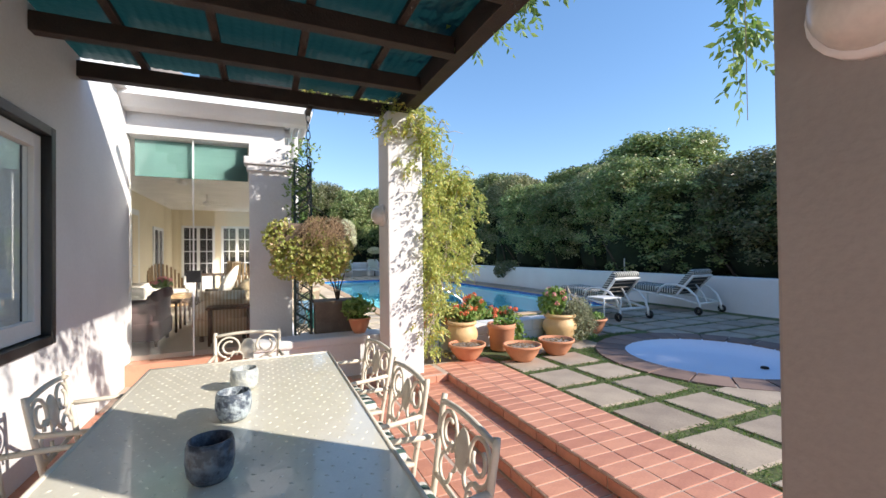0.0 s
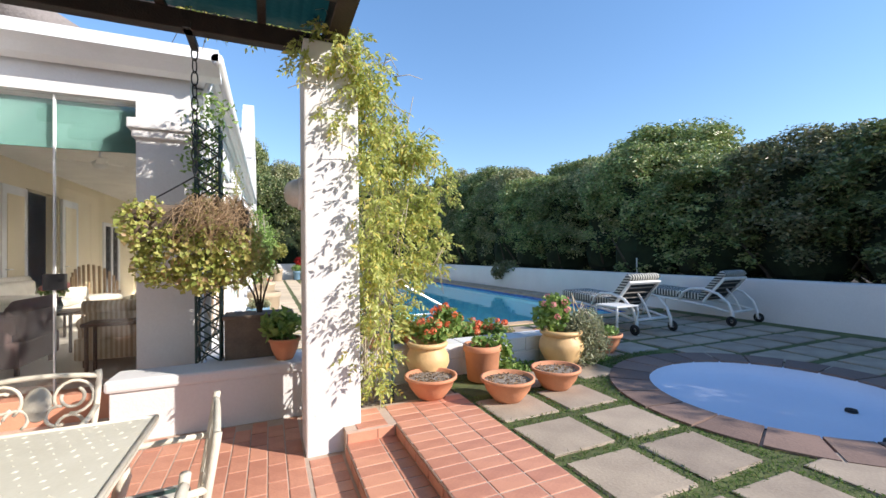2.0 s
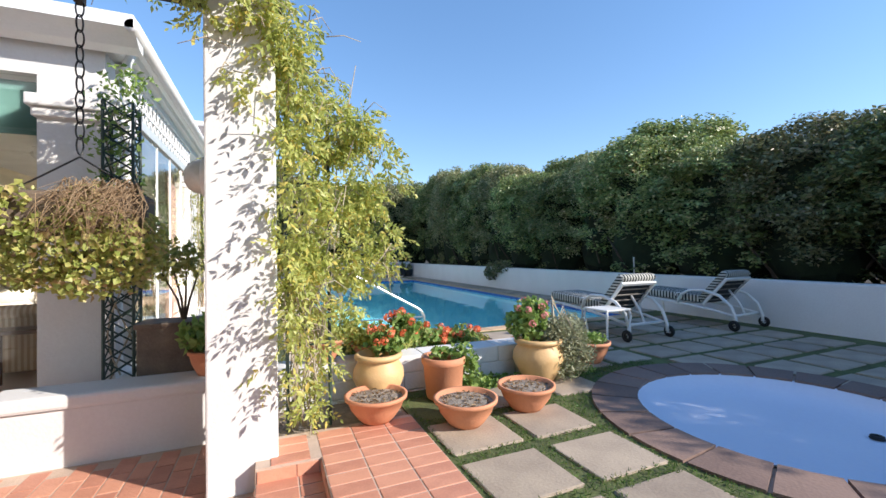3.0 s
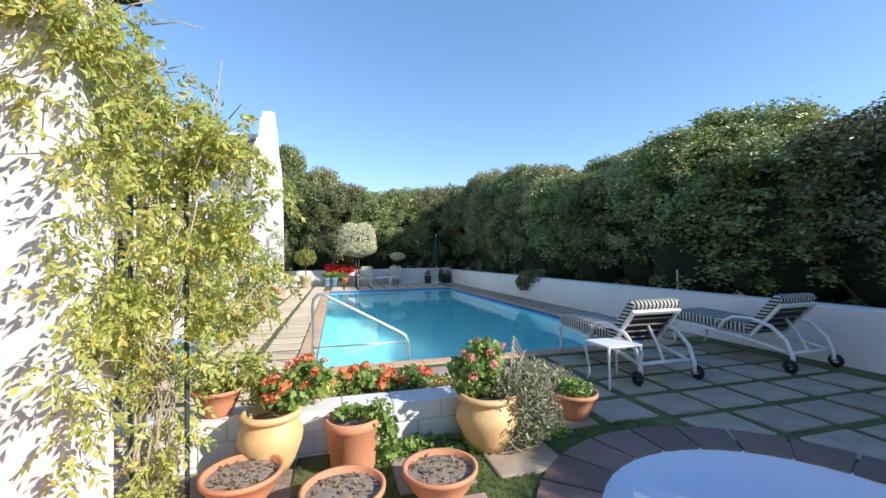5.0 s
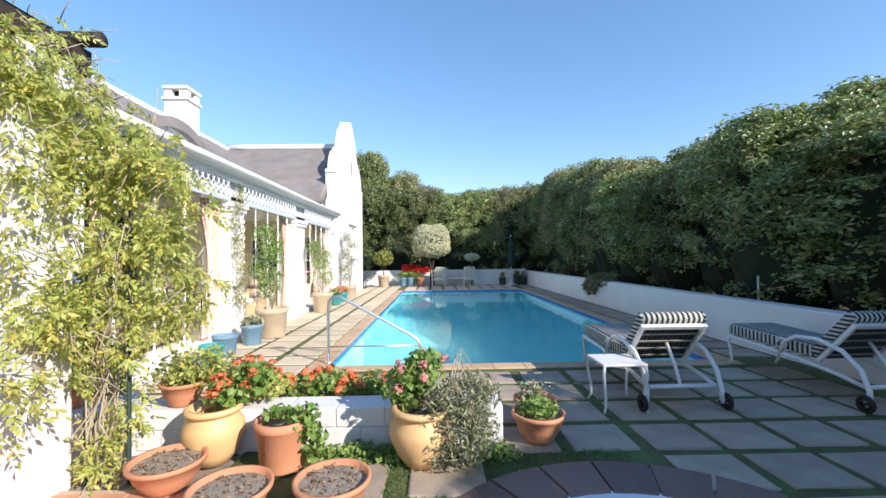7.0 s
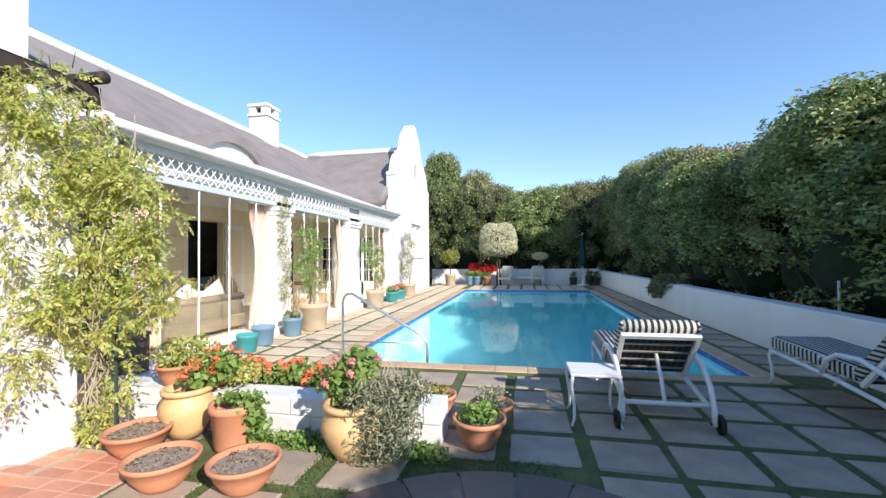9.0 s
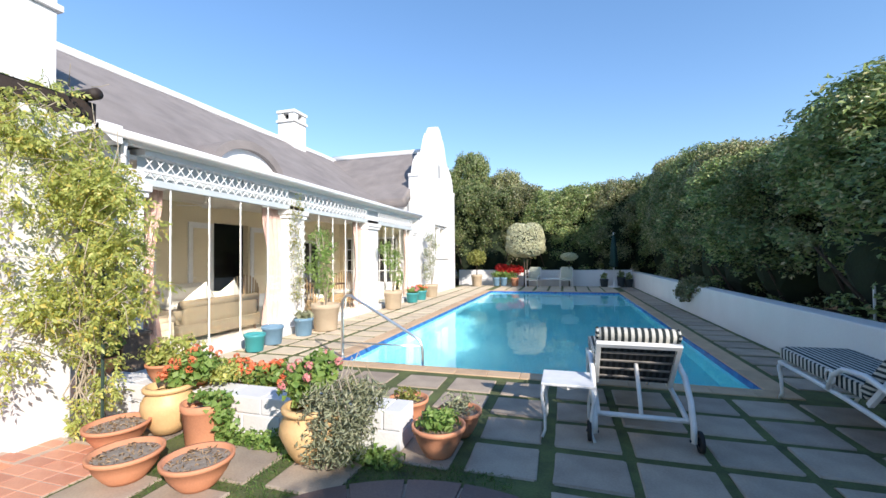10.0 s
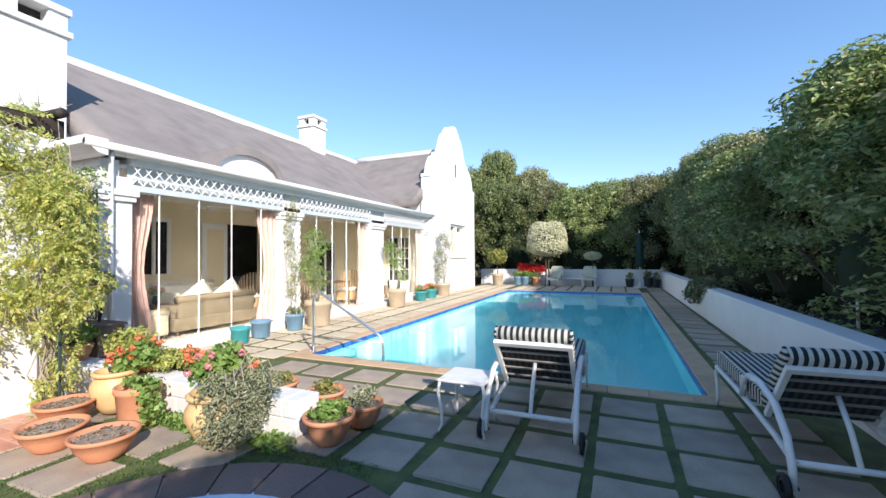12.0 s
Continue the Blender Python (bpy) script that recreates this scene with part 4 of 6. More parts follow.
def dining_chair(at, lab):
    c = thing("garden_chair", lab, "chair", at, "chairs round the table")
    Wd, top = 0.25, 0.83

    def lean(p):
        return (p[0], 0.235 + (p[2] - 0.42) * 0.16 - 0.1 * (1 - (p[0] / Wd) ** 2) * 0.0, p[2])
    bm = bmesh.new()
    for s in (-1, 1):
        tube(bm, [lean((s * Wd * 0.92, 0, 0.0)), lean((s * Wd * 0.92, 0, 0.42)), lean((s * Wd, 0, 0.65)), lean((s * Wd * 1.02, 0, top - 0.02)), lean((s * Wd * 1.0, 0, top + 0.02))], 0.015, 8)
    tube(bm, [lean((x * Wd, 0, top - 0.012 + 0.02 * (1 - x * x))) for x in np.linspace(-1, 1, 9)], 0.014, 8)
    tube(bm, [lean((x * Wd, 0, 0.5)) for x in np.linspace(-1, 1, 5)], 0.012, 8)
    part("back_frame", bm, CASTWHITE, c, "", True)
    bm = bmesh.new()
    for s in (-1, 1):
        for pts in (arc_pts(s * 0.15, 0.72, 0.085, -100, 210 if s > 0 else -410, 14), arc_pts(s * 0.145, 0.72, 0.05, 60, -200 if s > 0 else 320, 12),
                    arc_pts(s * 0.14, 0.57, 0.06, 0, 270 if s > 0 else -270, 12), arc_pts(s * 0.085, 0.63, 0.05, -60, 170 if s < 0 else -290, 10)):
            tube(bm, [lean(p) for p in pts], 0.009, 6)
    part("scrollwork", bm, CASTWHITE, c, "cast scrolls in the back", True)
    bm = bmesh.new()
    lathe(bm, [(0, -0.008), (0.9, -0.006), (1, 0), (0.9, 0.006), (0, 0.008)], 20)
    for v in bm.verts:
        x, y, z = v.co
        v.co = lean((x * 0.062, 0, 0.7 + y * 0.09))
        v.co.y += z
    part("medallion", bm, CASTWHITE, c, "oval cast medallion", True)
    part("seat", bx(-0.25, -0.25, 0.4, 0.25, 0.23, 0.425, bev=0.01), CASTWHITE, c)
    cu = part("cushion", bx(-0.235, -0.245, 0.425, 0.235, 0.2, 0.485, bev=0.025), CUSH, c, "green and white striped seat pad", True)
    for s in (-1, 1):
        part("arm", tube(bmesh.new(), [lean((s * Wd, 0, 0.66)), (s * 0.275, 0.1, 0.655), (s * 0.285, -0.1, 0.65), (s * 0.28, -0.2, 0.63), (s * 0.265, -0.215, 0.55), (s * 0.245, -0.21, 0.42)], 0.014, 8), CASTWHITE, c, "", True)
        part("front_leg", tube(bmesh.new(), [(s * 0.235, -0.22, 0.41), (s * 0.25, -0.24, 0.28), (s * 0.225, -0.215, 0.12), (s * 0.24, -0.24, 0.0)], 0.018, 8, r1=0.014), CASTWHITE, c, "", True)
    return c


LC = "cream cast-aluminium scroll-back garden chair with striped pad"
ch = dining_chair(pose(-0.14, 3.71, 0, 0, 0, 0), LC + " at the table's end")
for x, y, rz in ((0.46, 1.54, -92), (0.47, 2.27, -88), (0.49, 3.02, -84), (-0.76, 2.85, 93), (-0.8, 2.12, 88)):
    o = copy_thing(ch, pose(x, y, 0, 0, 0, rz))
    o["label"] = LC + " beside the long table"

# ---------------------------------------------------------------- loungers by the pool
LOUNGE = stripe_mat("dark_green_white_stripe", (0.58, 0.57, 0.51), (0.012, 0.02, 0.02), 0.054, 0, duty=0.5)


# Grey of the back slats holds the shade on their rear side.
SHADED_SLAT = mat("shaded_slat_grey", (0.26, 0.24, 0.22), (0.18, 0.165, 0.15), 0.7, 12, 0.2, 80)
LOUNGESIDE = stripe_mat("dark_green_white_stripe_band", (0.58, 0.57, 0.51), (0.012, 0.02, 0.02), 0.06, 1)
LOUNGEBAND = stripe_mat("dark_green_white_stripe_edge", (0.58, 0.57, 0.51), (0.012, 0.02, 0.02), 0.045, 2)
# Cushion stripes darkened: the shade on their rear is in the colour.
CUSHION_SHADE = stripe_mat("darkened_cushion_stripe", (0.04, 0.045, 0.05), (0.01, 0.013, 0.014), 0.054, 0)


def rot_pts(bm, m):
    bmesh.ops.transform(bm, matrix=m, verts=bm.verts[:])
    return bm


def lounger(at, lab):
    L = thing("sun_lounger", lab, "lounger", at, "pool loungers")
    w = 0.34
    hinge = (0, 0.6, 0.36)
    for s in (-1, 1):
        part("side_rail", tube(bmesh.new(), [(s * w, 0.1, 0.22), (s * w, 0.4, 0.28), (s * w, 0.8, 0.33), (s * w, 1.3, 0.37), (s * w, 1.82, 0.4)], 0.022, 8), LOUNGEWHITE, L, "", True)
        part("front_leg", tube(bmesh.new(), [(s * w, 1.78, 0.4), (s * w, 1.84, 0.34), (s * w, 1.8, 0.22), (s * w, 1.79, 0.08), (s * w, 1.84, 0.0)], 0.022, 8, r1=0.016), LOUNGEWHITE, L, "", True)
        part("arm_bow", tube(bmesh.new(), [(s * (w + 0.01), 1.02, 0.36), (s * (w + 0.02), 0.95, 0.5), (s * (w + 0.03), 0.8, 0.585), (s * (w + 0.03), 0.55, 0.6), (s * (w + 0.03), 0.3, 0.53), (s * (w + 0.03), 0.13, 0.38), (s * (w + 0.03), 0.06, 0.2), (s * (w + 0.03), 0.06, 0.07)], 0.024, 10), LOUNGEWHITE, L, "curved white arm", True)
        part("scroll", tube(bmesh.new(), [(s * (w + 0.012), 1.0 + 0.06 * math.cos(a), 0.47 + 0.06 * math.sin(a)) for a in np.linspace(0, 5.4, 12)], 0.01, 6), LOUNGEWHITE, L, "", True)
        wh = part("wheel", rot_pts(lathe(bmesh.new(), [(0.035, -0.014), (0.06, -0.012), (0.06, 0.012), (0.035, 0.014)], 20), pose(s * (w + 0.075), 0.06, 0.085, 0, 90, 0)), BLACKIRON, L, "dark spoked wheel", True)
        part("tyre", rot_pts(lathe(bmesh.new(), [(0.062, -0.016), (0.08, -0.016), (0.085, 0), (0.08, 0.016), (0.062, 0.016), (0.062, -0.016)], 24), pose(s * (w + 0.075), 0.06, 0.085, 0, 90, 0)), RUBBER, wh, "", True)
        part("axle", tube(bmesh.new(), [(s * w, 0.06, 0.085), (s * (w + 0.1), 0.06, 0.085)], 0.012, 8), BLACKIRON, wh)
    part("cross_bar", tube(bmesh.new(), [(-w, 0.12, 0.22), (w, 0.12, 0.22)], 0.022, 8), LOUNGEWHITE, L, "", True)
    part("cross_bar", tube(bmesh.new(), [(-w, 1.82, 0.4), (w, 1.82, 0.4)], 0.02, 8), LOUNGEWHITE, L, "", True)
    for k in range(7):
        y = 0.85 + k * 0.15
        part("seat_slat", bx(-w, y - 0.025, 0.345 + k * 0.008, w, y + 0.025, 0.357 + k * 0.008), LOUNGEWHITE, L)
    back = pose(*hinge, 180 - 49, 0, 0)

    def bt(bm):
        return rot_pts(bm, back)
    # in the backrest's own frame y runs up the back and z towards the rear
    bm = bmesh.new()
    for s in (-1, 1):
        box(bm, s * 0.32 - 0.02, 0, -0.015, s * 0.32 + 0.02, 0.56, 0.025, bev=0.005)
    box(bm, -0.34, 0.55, -0.015, 0.34, 0.6, 0.025, bev=0.005)
    part("backrest_frame", bt(bm), LOUNGEWHITE, L)
    for k in range(4):
        part("back_slat", bt(bx(-0.3, 0.09 + k * 0.12, -0.004, 0.3, 0.108 + k * 0.12, 0.01)), SHADED_SLAT, L)
    # Added panel that carries the cushion's rear shade.
    part("backing", bt(bx(-0.31, 0.02, -0.018, 0.31, 0.58, -0.008)), CUSHION_SHADE, L, "darkened panel for the shaded rear of the cushion")
    part("strut", tube(bmesh.new(), [(0, 0.36, 0.6), (0.0, 0.22, 0.42), (0, 0.12, 0.22)], 0.018, 8), LOUNGEWHITE, L, "", True)
    bc = part("back_cushion", bt(bx(-0.335, 0.0, -0.14, 0.335, 0.67, -0.018, bev=0.05)), LOUNGE, L, "dark green and white striped back cushion", True)
    for s in (-1, 1):
        part("side_band", bt(bx(s * 0.325 - 0.014, 0.02, -0.128, s * 0.325 + 0.014, 0.66, -0.03, bev=0.012)), LOUNGEBAND, bc, "striped cushion edge", True)
    bm = bx(-0.325, 0.6, 0.375, 0.325, 1.86, 0.52, bev=0.045)
    for v in bm.verts:
        v.co.z += (v.co.y - 0.7) * 0.045
    sc = part("seat_cushion", bm, LOUNGE, L, "dark green and white striped seat cushion", True)
    for s in (-1, 1):
        bm = bx(s * 0.318 - 0.014, 0.63, 0.39, s * 0.318 + 0.014, 1.84, 0.508, bev=0.012)
        for v in bm.verts:
            v.co.z += (v.co.y - 0.7) * 0.045
        part("side_band", bm, LOUNGESIDE, sc, "striped cushion edge", True)
    return L


LL = "white metal sun lounger with striped cushions"
lo = lounger(pose(6.56, 5.73, DECK), LL + " beside the pool")
o = copy_thing(lo, pose(8.62, 5.6, DECK, 0, 0, 3))
o["label"] = LL + " near the garden wall"


def side_table(at, lab):
    t = thing("side_table", lab, "table", at, "lounger tables")
    part("top", bx(-0.22, -0.22, 0.445, 0.22, 0.22, 0.47, bev=0.008), LOUNGEWHITE, t)
    part("apron", lathe(bmesh.new(), [(0.2, 0.42), (0.21, 0.42), (0.21, 0.445), (0.2, 0.445), (0.2, 0.42)], 4), LOUNGEWHITE, t)
    for sx in (-1, 1):
        for sy in (-1, 1):
            part("leg", tube(bmesh.new(), [(sx * 0.2, sy * 0.2, 0.45), (sx * 0.215, sy * 0.215, 0.36), (sx * 0.19, sy * 0.19, 0.18), (sx * 0.19, sy * 0.19, 0.06), (sx * 0.215, sy * 0.215, 0.0)], 0.016, 8, r1=0.012), LOUNGEWHITE, t, "", True)
    return t


st_ = side_table(pose(5.97, 5.97, DECK), "small square white metal side table with curved legs")

# pool handrail
rail = thing("pool_handrail", "polished stainless steel handrail at the pool steps", "handrail", pose(2.56, 7.86, 0))
part("rail", tube(bmesh.new(), [(0, 0, 0.1), (0, 0, 1.0), (0.015, 0, 1.09), (0.07, 0, 1.15), (0.15, 0, 1.16), (0.24, 0, 1.11), (1.2, 0, 0.58), (1.29, 0, 0.52), (1.34, 0, 0.43), (1.35, 0, 0.33), (1.35, 0, -0.9)], 0.021, 12), STEEL, rail, "", True)
part("cross_bar", tube(bmesh.new(), [(0, 0, 0.42), (1.35, 0, 0.42)], 0.013, 10), STEEL, rail, "", True)
part("flange", lathe(bmesh.new(), [(0.022, DECK + 0.002), (0.05, DECK + 0.002), (0.05, DECK + 0.012), (0.022, DECK + 0.02)], 16), STEEL, rail, "", True)

# ---------------------------------------------------------------- pots and plants


def bowl_pot(x, y, r, h, lab, soil=True, material=None, z=DECK):
    p = thing("terracotta_bowl", lab, "pot", pose(x, y, z), "terracotta bowls")
    part("bowl", lathe(bmesh.new(), [(0, 0), (r * 0.5, 0), (r * 0.62, h * 0.15), (r * 0.84, h * 0.5), (r * 0.95, h * 0.84), (r * 1.03, h * 0.86), (r * 1.04, h), (r * 0.94, h), (r * 0.9, h * 0.8), (0, h * 0.78)], 40), material or TERRACOTTA, p, "", True)
    part("soil", lathe(bmesh.new(), [(0, h * 0.86), (r * 0.5, h * 0.87), (r * 0.92, h * 0.83)], 24), SOIL, p, "dry soil", True)
    n = 110
    a, q = RNG.uniform(0, 2 * np.pi, n), np.sqrt(RNG.random(n)) * r * 0.85
    c = np.stack([q * np.cos(a), q * np.sin(a), np.full(n, h * 0.88)], 1)
    leaves("dry_litter", *cards(c, RNG.normal(size=(n, 3)) + (0, 0, 1.2), np.full(n, 0.04), 0.14), DRY_STEM, p)
    return p


BL = "shallow terracotta bowl of dry soil on the paving"
bowl_pot(2.33, 4.62, 0.23, 0.2, BL)
bowl_pot(2.92, 4.27, 0.23, 0.2, BL)
bowl_pot(3.5, 4.34, 0.225, 0.2, BL)


def tall_pot(x, y, prof, material, lab, z=DECK, name="plant_pot"):
    p = thing(name, lab, "pot", pose(x, y, z))
    part("pot", lathe(bmesh.new(), prof, 40), material, p, "", True)
    part("soil", lathe(bmesh.new(), [(0, prof[-1][1] - 0.02), (prof[-1][0], prof[-1][1] - 0.03)], 24), SOIL, p)
    return p


def rounded(r, h, belly=1.15, lip=0.06):
    return [(0, 0), (r * 0.62, 0), (r * 0.85, h * 0.18), (r * belly, h * 0.52), (r * belly * 0.97, h * 0.68), (r * 0.92, h * 0.84), (r * 0.9, h * 0.88), (r * 1.05, h * 0.9), (r * 1.08, h * 0.96), (r * 1.0, h), (r * 0.88, h), (r * 0.84, h * 0.86), (r * 0.8, h * 0.85)]


def straight(r, h):
    return [(0, 0), (r * 0.78, 0), (r * 0.82, h * 0.05), (r * 0.95, h * 0.8), (r * 1.0, h * 0.82), (r * 1.03, h * 0.86), (r * 1.03, h), (r * 0.93, h), (r * 0.9, h * 0.86), (r * 0.86, h * 0.85)]


def plant(parent, lumps, n, size, leaf, name="foliage", aspect=0.6, shell=(0.3, 1.1), outward=0.45):
    return leaves(name, *lump_leaves(lumps, n, size, shell, aspect, outward), leaf, parent)


def stems(parent, pts, r, material=STEM, name="stem"):
    bm = bmesh.new()
    for line in pts:
        tube(bm, line, r, 5, r1=r * 0.5)
    return part(name, bm, material, parent, "", True)


def flowers(parent, lumps, n, leaf=RED_PETAL, size=0.028, name="blossom"):
    """Round heads of petals over the top of a plant."""
    heads = []
    for k in range(n):
        l = lumps[k % len(lumps)]
        d = RNG.normal(size=3)
        d[2] = abs(d[2]) + 0.3
        d /= np.linalg.norm(d)
        heads.append(np.array(l[:3]) + d * np.array(l[3:]) * RNG.uniform(0.95, 1.25))
    c, nr = [], []
    for h in heads:
        d = RNG.normal(size=(24, 3))
        d /= np.linalg.norm(d, axis=1, keepdims=True)
        c.append(h + d * 0.032)
        nr.append(d)
    return leaves(name, *cards(np.concatenate(c), np.concatenate(nr), np.full(24 * n, size), 0.9, 0.1), leaf, parent)


y1 = tall_pot(2.44, 4.99, rounded(0.19, 0.42), YELLOWPOT, "ochre glazed pot with orange-red geranium beside the low wall")
gl = [(0.08, 0.05, 0.5, 0.17, 0.14, 0.12), (0.26, 0.1, 0.6, 0.16, 0.13, 0.14)]
plant(y1, gl, 420, 0.06, GREEN_LEAF, aspect=0.9)
flowers(y1, gl, 16)
r1 = tall_pot(3.0, 4.88, straight(0.19, 0.36), TERRACOTTA, "plain terracotta pot with trailing green plant")
plant(r1, [(0.17, -0.02, 0.36, 0.1, 0.14, 0.1), (0.24, -0.04, 0.2, 0.08, 0.12, 0.17), (-0.02, 0, 0.39, 0.12, 0.1, 0.05)], 330, 0.055, GREEN_LEAF, aspect=0.8)
y2 = tall_pot(4.03, 4.91, rounded(0.22, 0.42, 1.14), YELLOWPOT, "large ochre pot of pink geranium and grey lavender")
gl = [(-0.1, 0.05, 0.56, 0.2, 0.19, 0.15), (0.0, 0.1, 0.68, 0.16, 0.16, 0.12)]
plant(y2, gl, 700, 0.065, GREEN_LEAF, aspect=0.9)
flowers(y2, gl, 7, PINK_PETAL)
stems(y2, [[(0.1 + 0.02 * k, -0.02, 0.4), (0.25 + 0.03 * (k % 4), -0.12 + 0.05 * k, 0.62 + 0.03 * k), (0.38 + 0.02 * k, -0.2 + 0.07 * k, 0.35 + 0.02 * k)] for k in range(7)], 0.008)
plant(y2, [(0.22, -0.05, 0.45, 0.24, 0.24, 0.17), (0.34, -0.08, 0.27, 0.2, 0.24, 0.2), (0.2, -0.16, 0.2, 0.2, 0.12, 0.17), (0.42, 0.06, 0.48, 0.18, 0.16, 0.14)], 4600, 0.055, GREY_LEAF, "lavender", 0.12, (0.2, 1.15), 0.3)
b4 = bowl_pot(4.98, 5.22, 0.21, 0.24, "terracotta bowl of leafy greens at the wall's end")
plant(b4, [(0, 0, 0.27, 0.16, 0.16, 0.07)], 300, 0.06, GREEN_LEAF, aspect=0.5)
b5 = bowl_pot(5.05, 5.62, 0.19, 0.22, "terracotta bowl with straggly seedlings on the paving")
plant(b5, [(0, 0, 0.27, 0.15, 0.15, 0.09)], 160, 0.06, GREY_LEAF, aspect=0.3)
for x, y in ((4.5, 5.78), (3.85, 5.82), (3.3, 5.8)):
    b = bowl_pot(x, y, 0.19, 0.22, "terracotta bowl of seedlings behind the low wall")
    plant(b, [(0, 0, 0.25, 0.14, 0.14, 0.07)], 130, 0.05, YELLOW_LEAF, aspect=0.4)
# orange flowers massed along the low wall
fb = thing("flower_trough", "terracotta trough of massed orange-red geraniums behind the wall", "planter", pose(2.95, 5.66, DECK))
part("trough", bx(-0.75, -0.14, 0, 0.7, 0.14, 0.22, bev=0.02), TERRACOTTA, fb)
gl = [(-0.6 + 0.2 * k, 0.0, 0.33 + 0.05 * math.sin(k * 2.1), 0.18, 0.18, 0.13) for k in range(7)]
plant(fb, gl, 1300, 0.06, GREEN_LEAF, aspect=0.9)
plant(fb, gl, 500, 0.05, YELLOW_LEAF, "young_growth", aspect=0.7)
flowers(fb, gl, 55, RED_PETAL, 0.032)
p6 = bowl_pot(2.02, 5.3, 0.17, 0.2, "terracotta pot with bushy plant on the low wall", z=0.5)
plant(p6, [(0, 0, 0.3, 0.24, 0.2, 0.15), (0.2, 0.05, 0.34, 0.2, 0.15, 0.14)], 600, 0.05, VINE_LEAF, aspect=0.6)
plant(p6, [(0.05, 0, 0.25, 0.24, 0.2, 0.1)], 200, 0.05, YELLOW_LEAF, "young_growth", aspect=0.4)
p8 = bowl_pot(2.42, 5.32, 0.15, 0.12, "low terracotta dish of yellow-green succulents on the wall", z=0.5)
plant(p8, [(0, 0, 0.18, 0.32, 0.18, 0.13), (0.25, 0.02, 0.14, 0.24, 0.17, 0.1)], 1000, 0.048, VINE_LEAF, aspect=0.7)
p7 = bowl_pot(1.12, 5.3, 0.14, 0.2, "terracotta pot with leafy plant beside the pillar", z=0.5)
plant(p7, [(0, 0, 0.32, 0.2, 0.16, 0.16)], 260, 0.08, GREEN_LEAF, aspect=0.6)
# ground cover at the wall's foot
gc = thing("ground_cover", "low green creeping plants at the wall's foot", "plant", pose(3.7, 5.0, DECK), kind="stuff")
plant(gc, [(-0.25, 0.02, 0.02, 0.4, 0.15, 0.06), (0.15, -0.05, 0.02, 0.35, 0.14, 0.05), (0.8, 0.0, 0.02, 0.3, 0.16, 0.06)], 1100, 0.045, GREEN_LEAF, aspect=0.7)

# brown trough and lattice obelisk on the ledge
bt_ = thing("timber_trough", "weathered brown planter box with a small shrub", "planter", pose(0.9, 5.62, 0.46))
TROUGH = mat("weathered_brown_wood", (0.2, 0.15, 0.11), (0.12, 0.09, 0.07), 0.85, 6, 0.4, 60)
part("box", bx(-0.3, -0.16, 0, 0.3, 0.16, 0.44, bev=0.012), TROUGH, bt_)
part("rim", bx(-0.315, -0.175, 0.41, 0.315, 0.175, 0.45, bev=0.006), TROUGH, bt_)
stems(bt_, [[(0, 0, 0.4), (-0.05 + 0.03 * k, 0.02, 0.62), (-0.16 + 0.09 * k, 0.0, 0.85)] for k in range(4)], 0.013, BARK)
plant(bt_, [(-0.05, 0, 0.95, 0.25, 0.2, 0.18)], 350, 0.06, YELLOW_LEAF)
ob_ = thing("lattice_obelisk", "dark green iron lattice column for climbing plants", "trellis", pose(0.46, 5.66, 0.46))
for sx in (-1, 1):
    for sy in (-1, 1):
        part("upright", tube(bmesh.new(), [(sx * 0.1, sy * 0.1, 0), (sx * 0.1, sy * 0.1, 2.25)], 0.012, 6), GREENIRON, ob_)
bm = bmesh.new()
for k in range(16):
    z = 0.02 + k * 0.14
    for s in (-1, 1):
        tube(bm, [(-0.1, s * 0.1, z), (0.1, s * 0.1, z + 0.14)], 0.007, 4)
        tube(bm, [(0.1, s * 0.1, z), (-0.1, s * 0.1, z + 0.14)], 0.007, 4)
        tube(bm, [(s * 0.1, -0.1, z), (s * 0.1, 0.1, z + 0.14)], 0.007, 4)
        tube(bm, [(s * 0.1, 0.1, z), (s * 0.1, -0.1, z + 0.14)], 0.007, 4)
part("lattice", bm, GREENIRON, ob_)
cl = thing("climbing_plant", "thin climber twining up the lattice column", "vine", pose(0.46, 5.66, 0.46))
plant(cl, [(0.05 * math.sin(k), 0.05 * math.cos(k * 1.7), 0.9 + k * 0.22, 0.2, 0.2, 0.18) for k in range(8)], 900, 0.055, GREEN_LEAF, aspect=0.5)
stems(cl, [[(0.1 * math.cos(a * 2 + q), 0.1 * math.sin(a * 2 + q), a * 0.5) for a in np.linspace(0, 4.5, 14)] for q in (0, 2, 4)], 0.008)

# hanging basket
hb = thing("hanging_basket", "hanging basket overflowing with yellow-green trailing succulent", "planter", pose(0.46, 4.85, 0))
part("basket", bx(-0.38, -0.14, 1.58, 0.38, 0.14, 1.86, bev=0.03), TROUGH, hb, "fibre-lined trough")
bl = [(-0.3 + 0.1 * k, -0.06 + 0.1 * (k % 2), 1.7 - 0.08 * ((k * 3) % 4), 0.18, 0.22, 0.2) for k in range(7)] + [(-0.24, 0, 1.42, 0.16, 0.2, 0.17), (0.05, -0.02, 1.35, 0.2, 0.2, 0.17), (0.27, 0, 1.42, 0.16, 0.18, 0.2), (0.08, -0.12, 1.5, 0.16, 0.16, 0.14), (0.3, -0.1, 1.56, 0.14, 0.16, 0.14)]
plant(hb, bl, 6500, 0.042, SUCC_LEAF, aspect=0.85, shell=(0.6, 1.1))
rb = random.Random(8)
dry = []
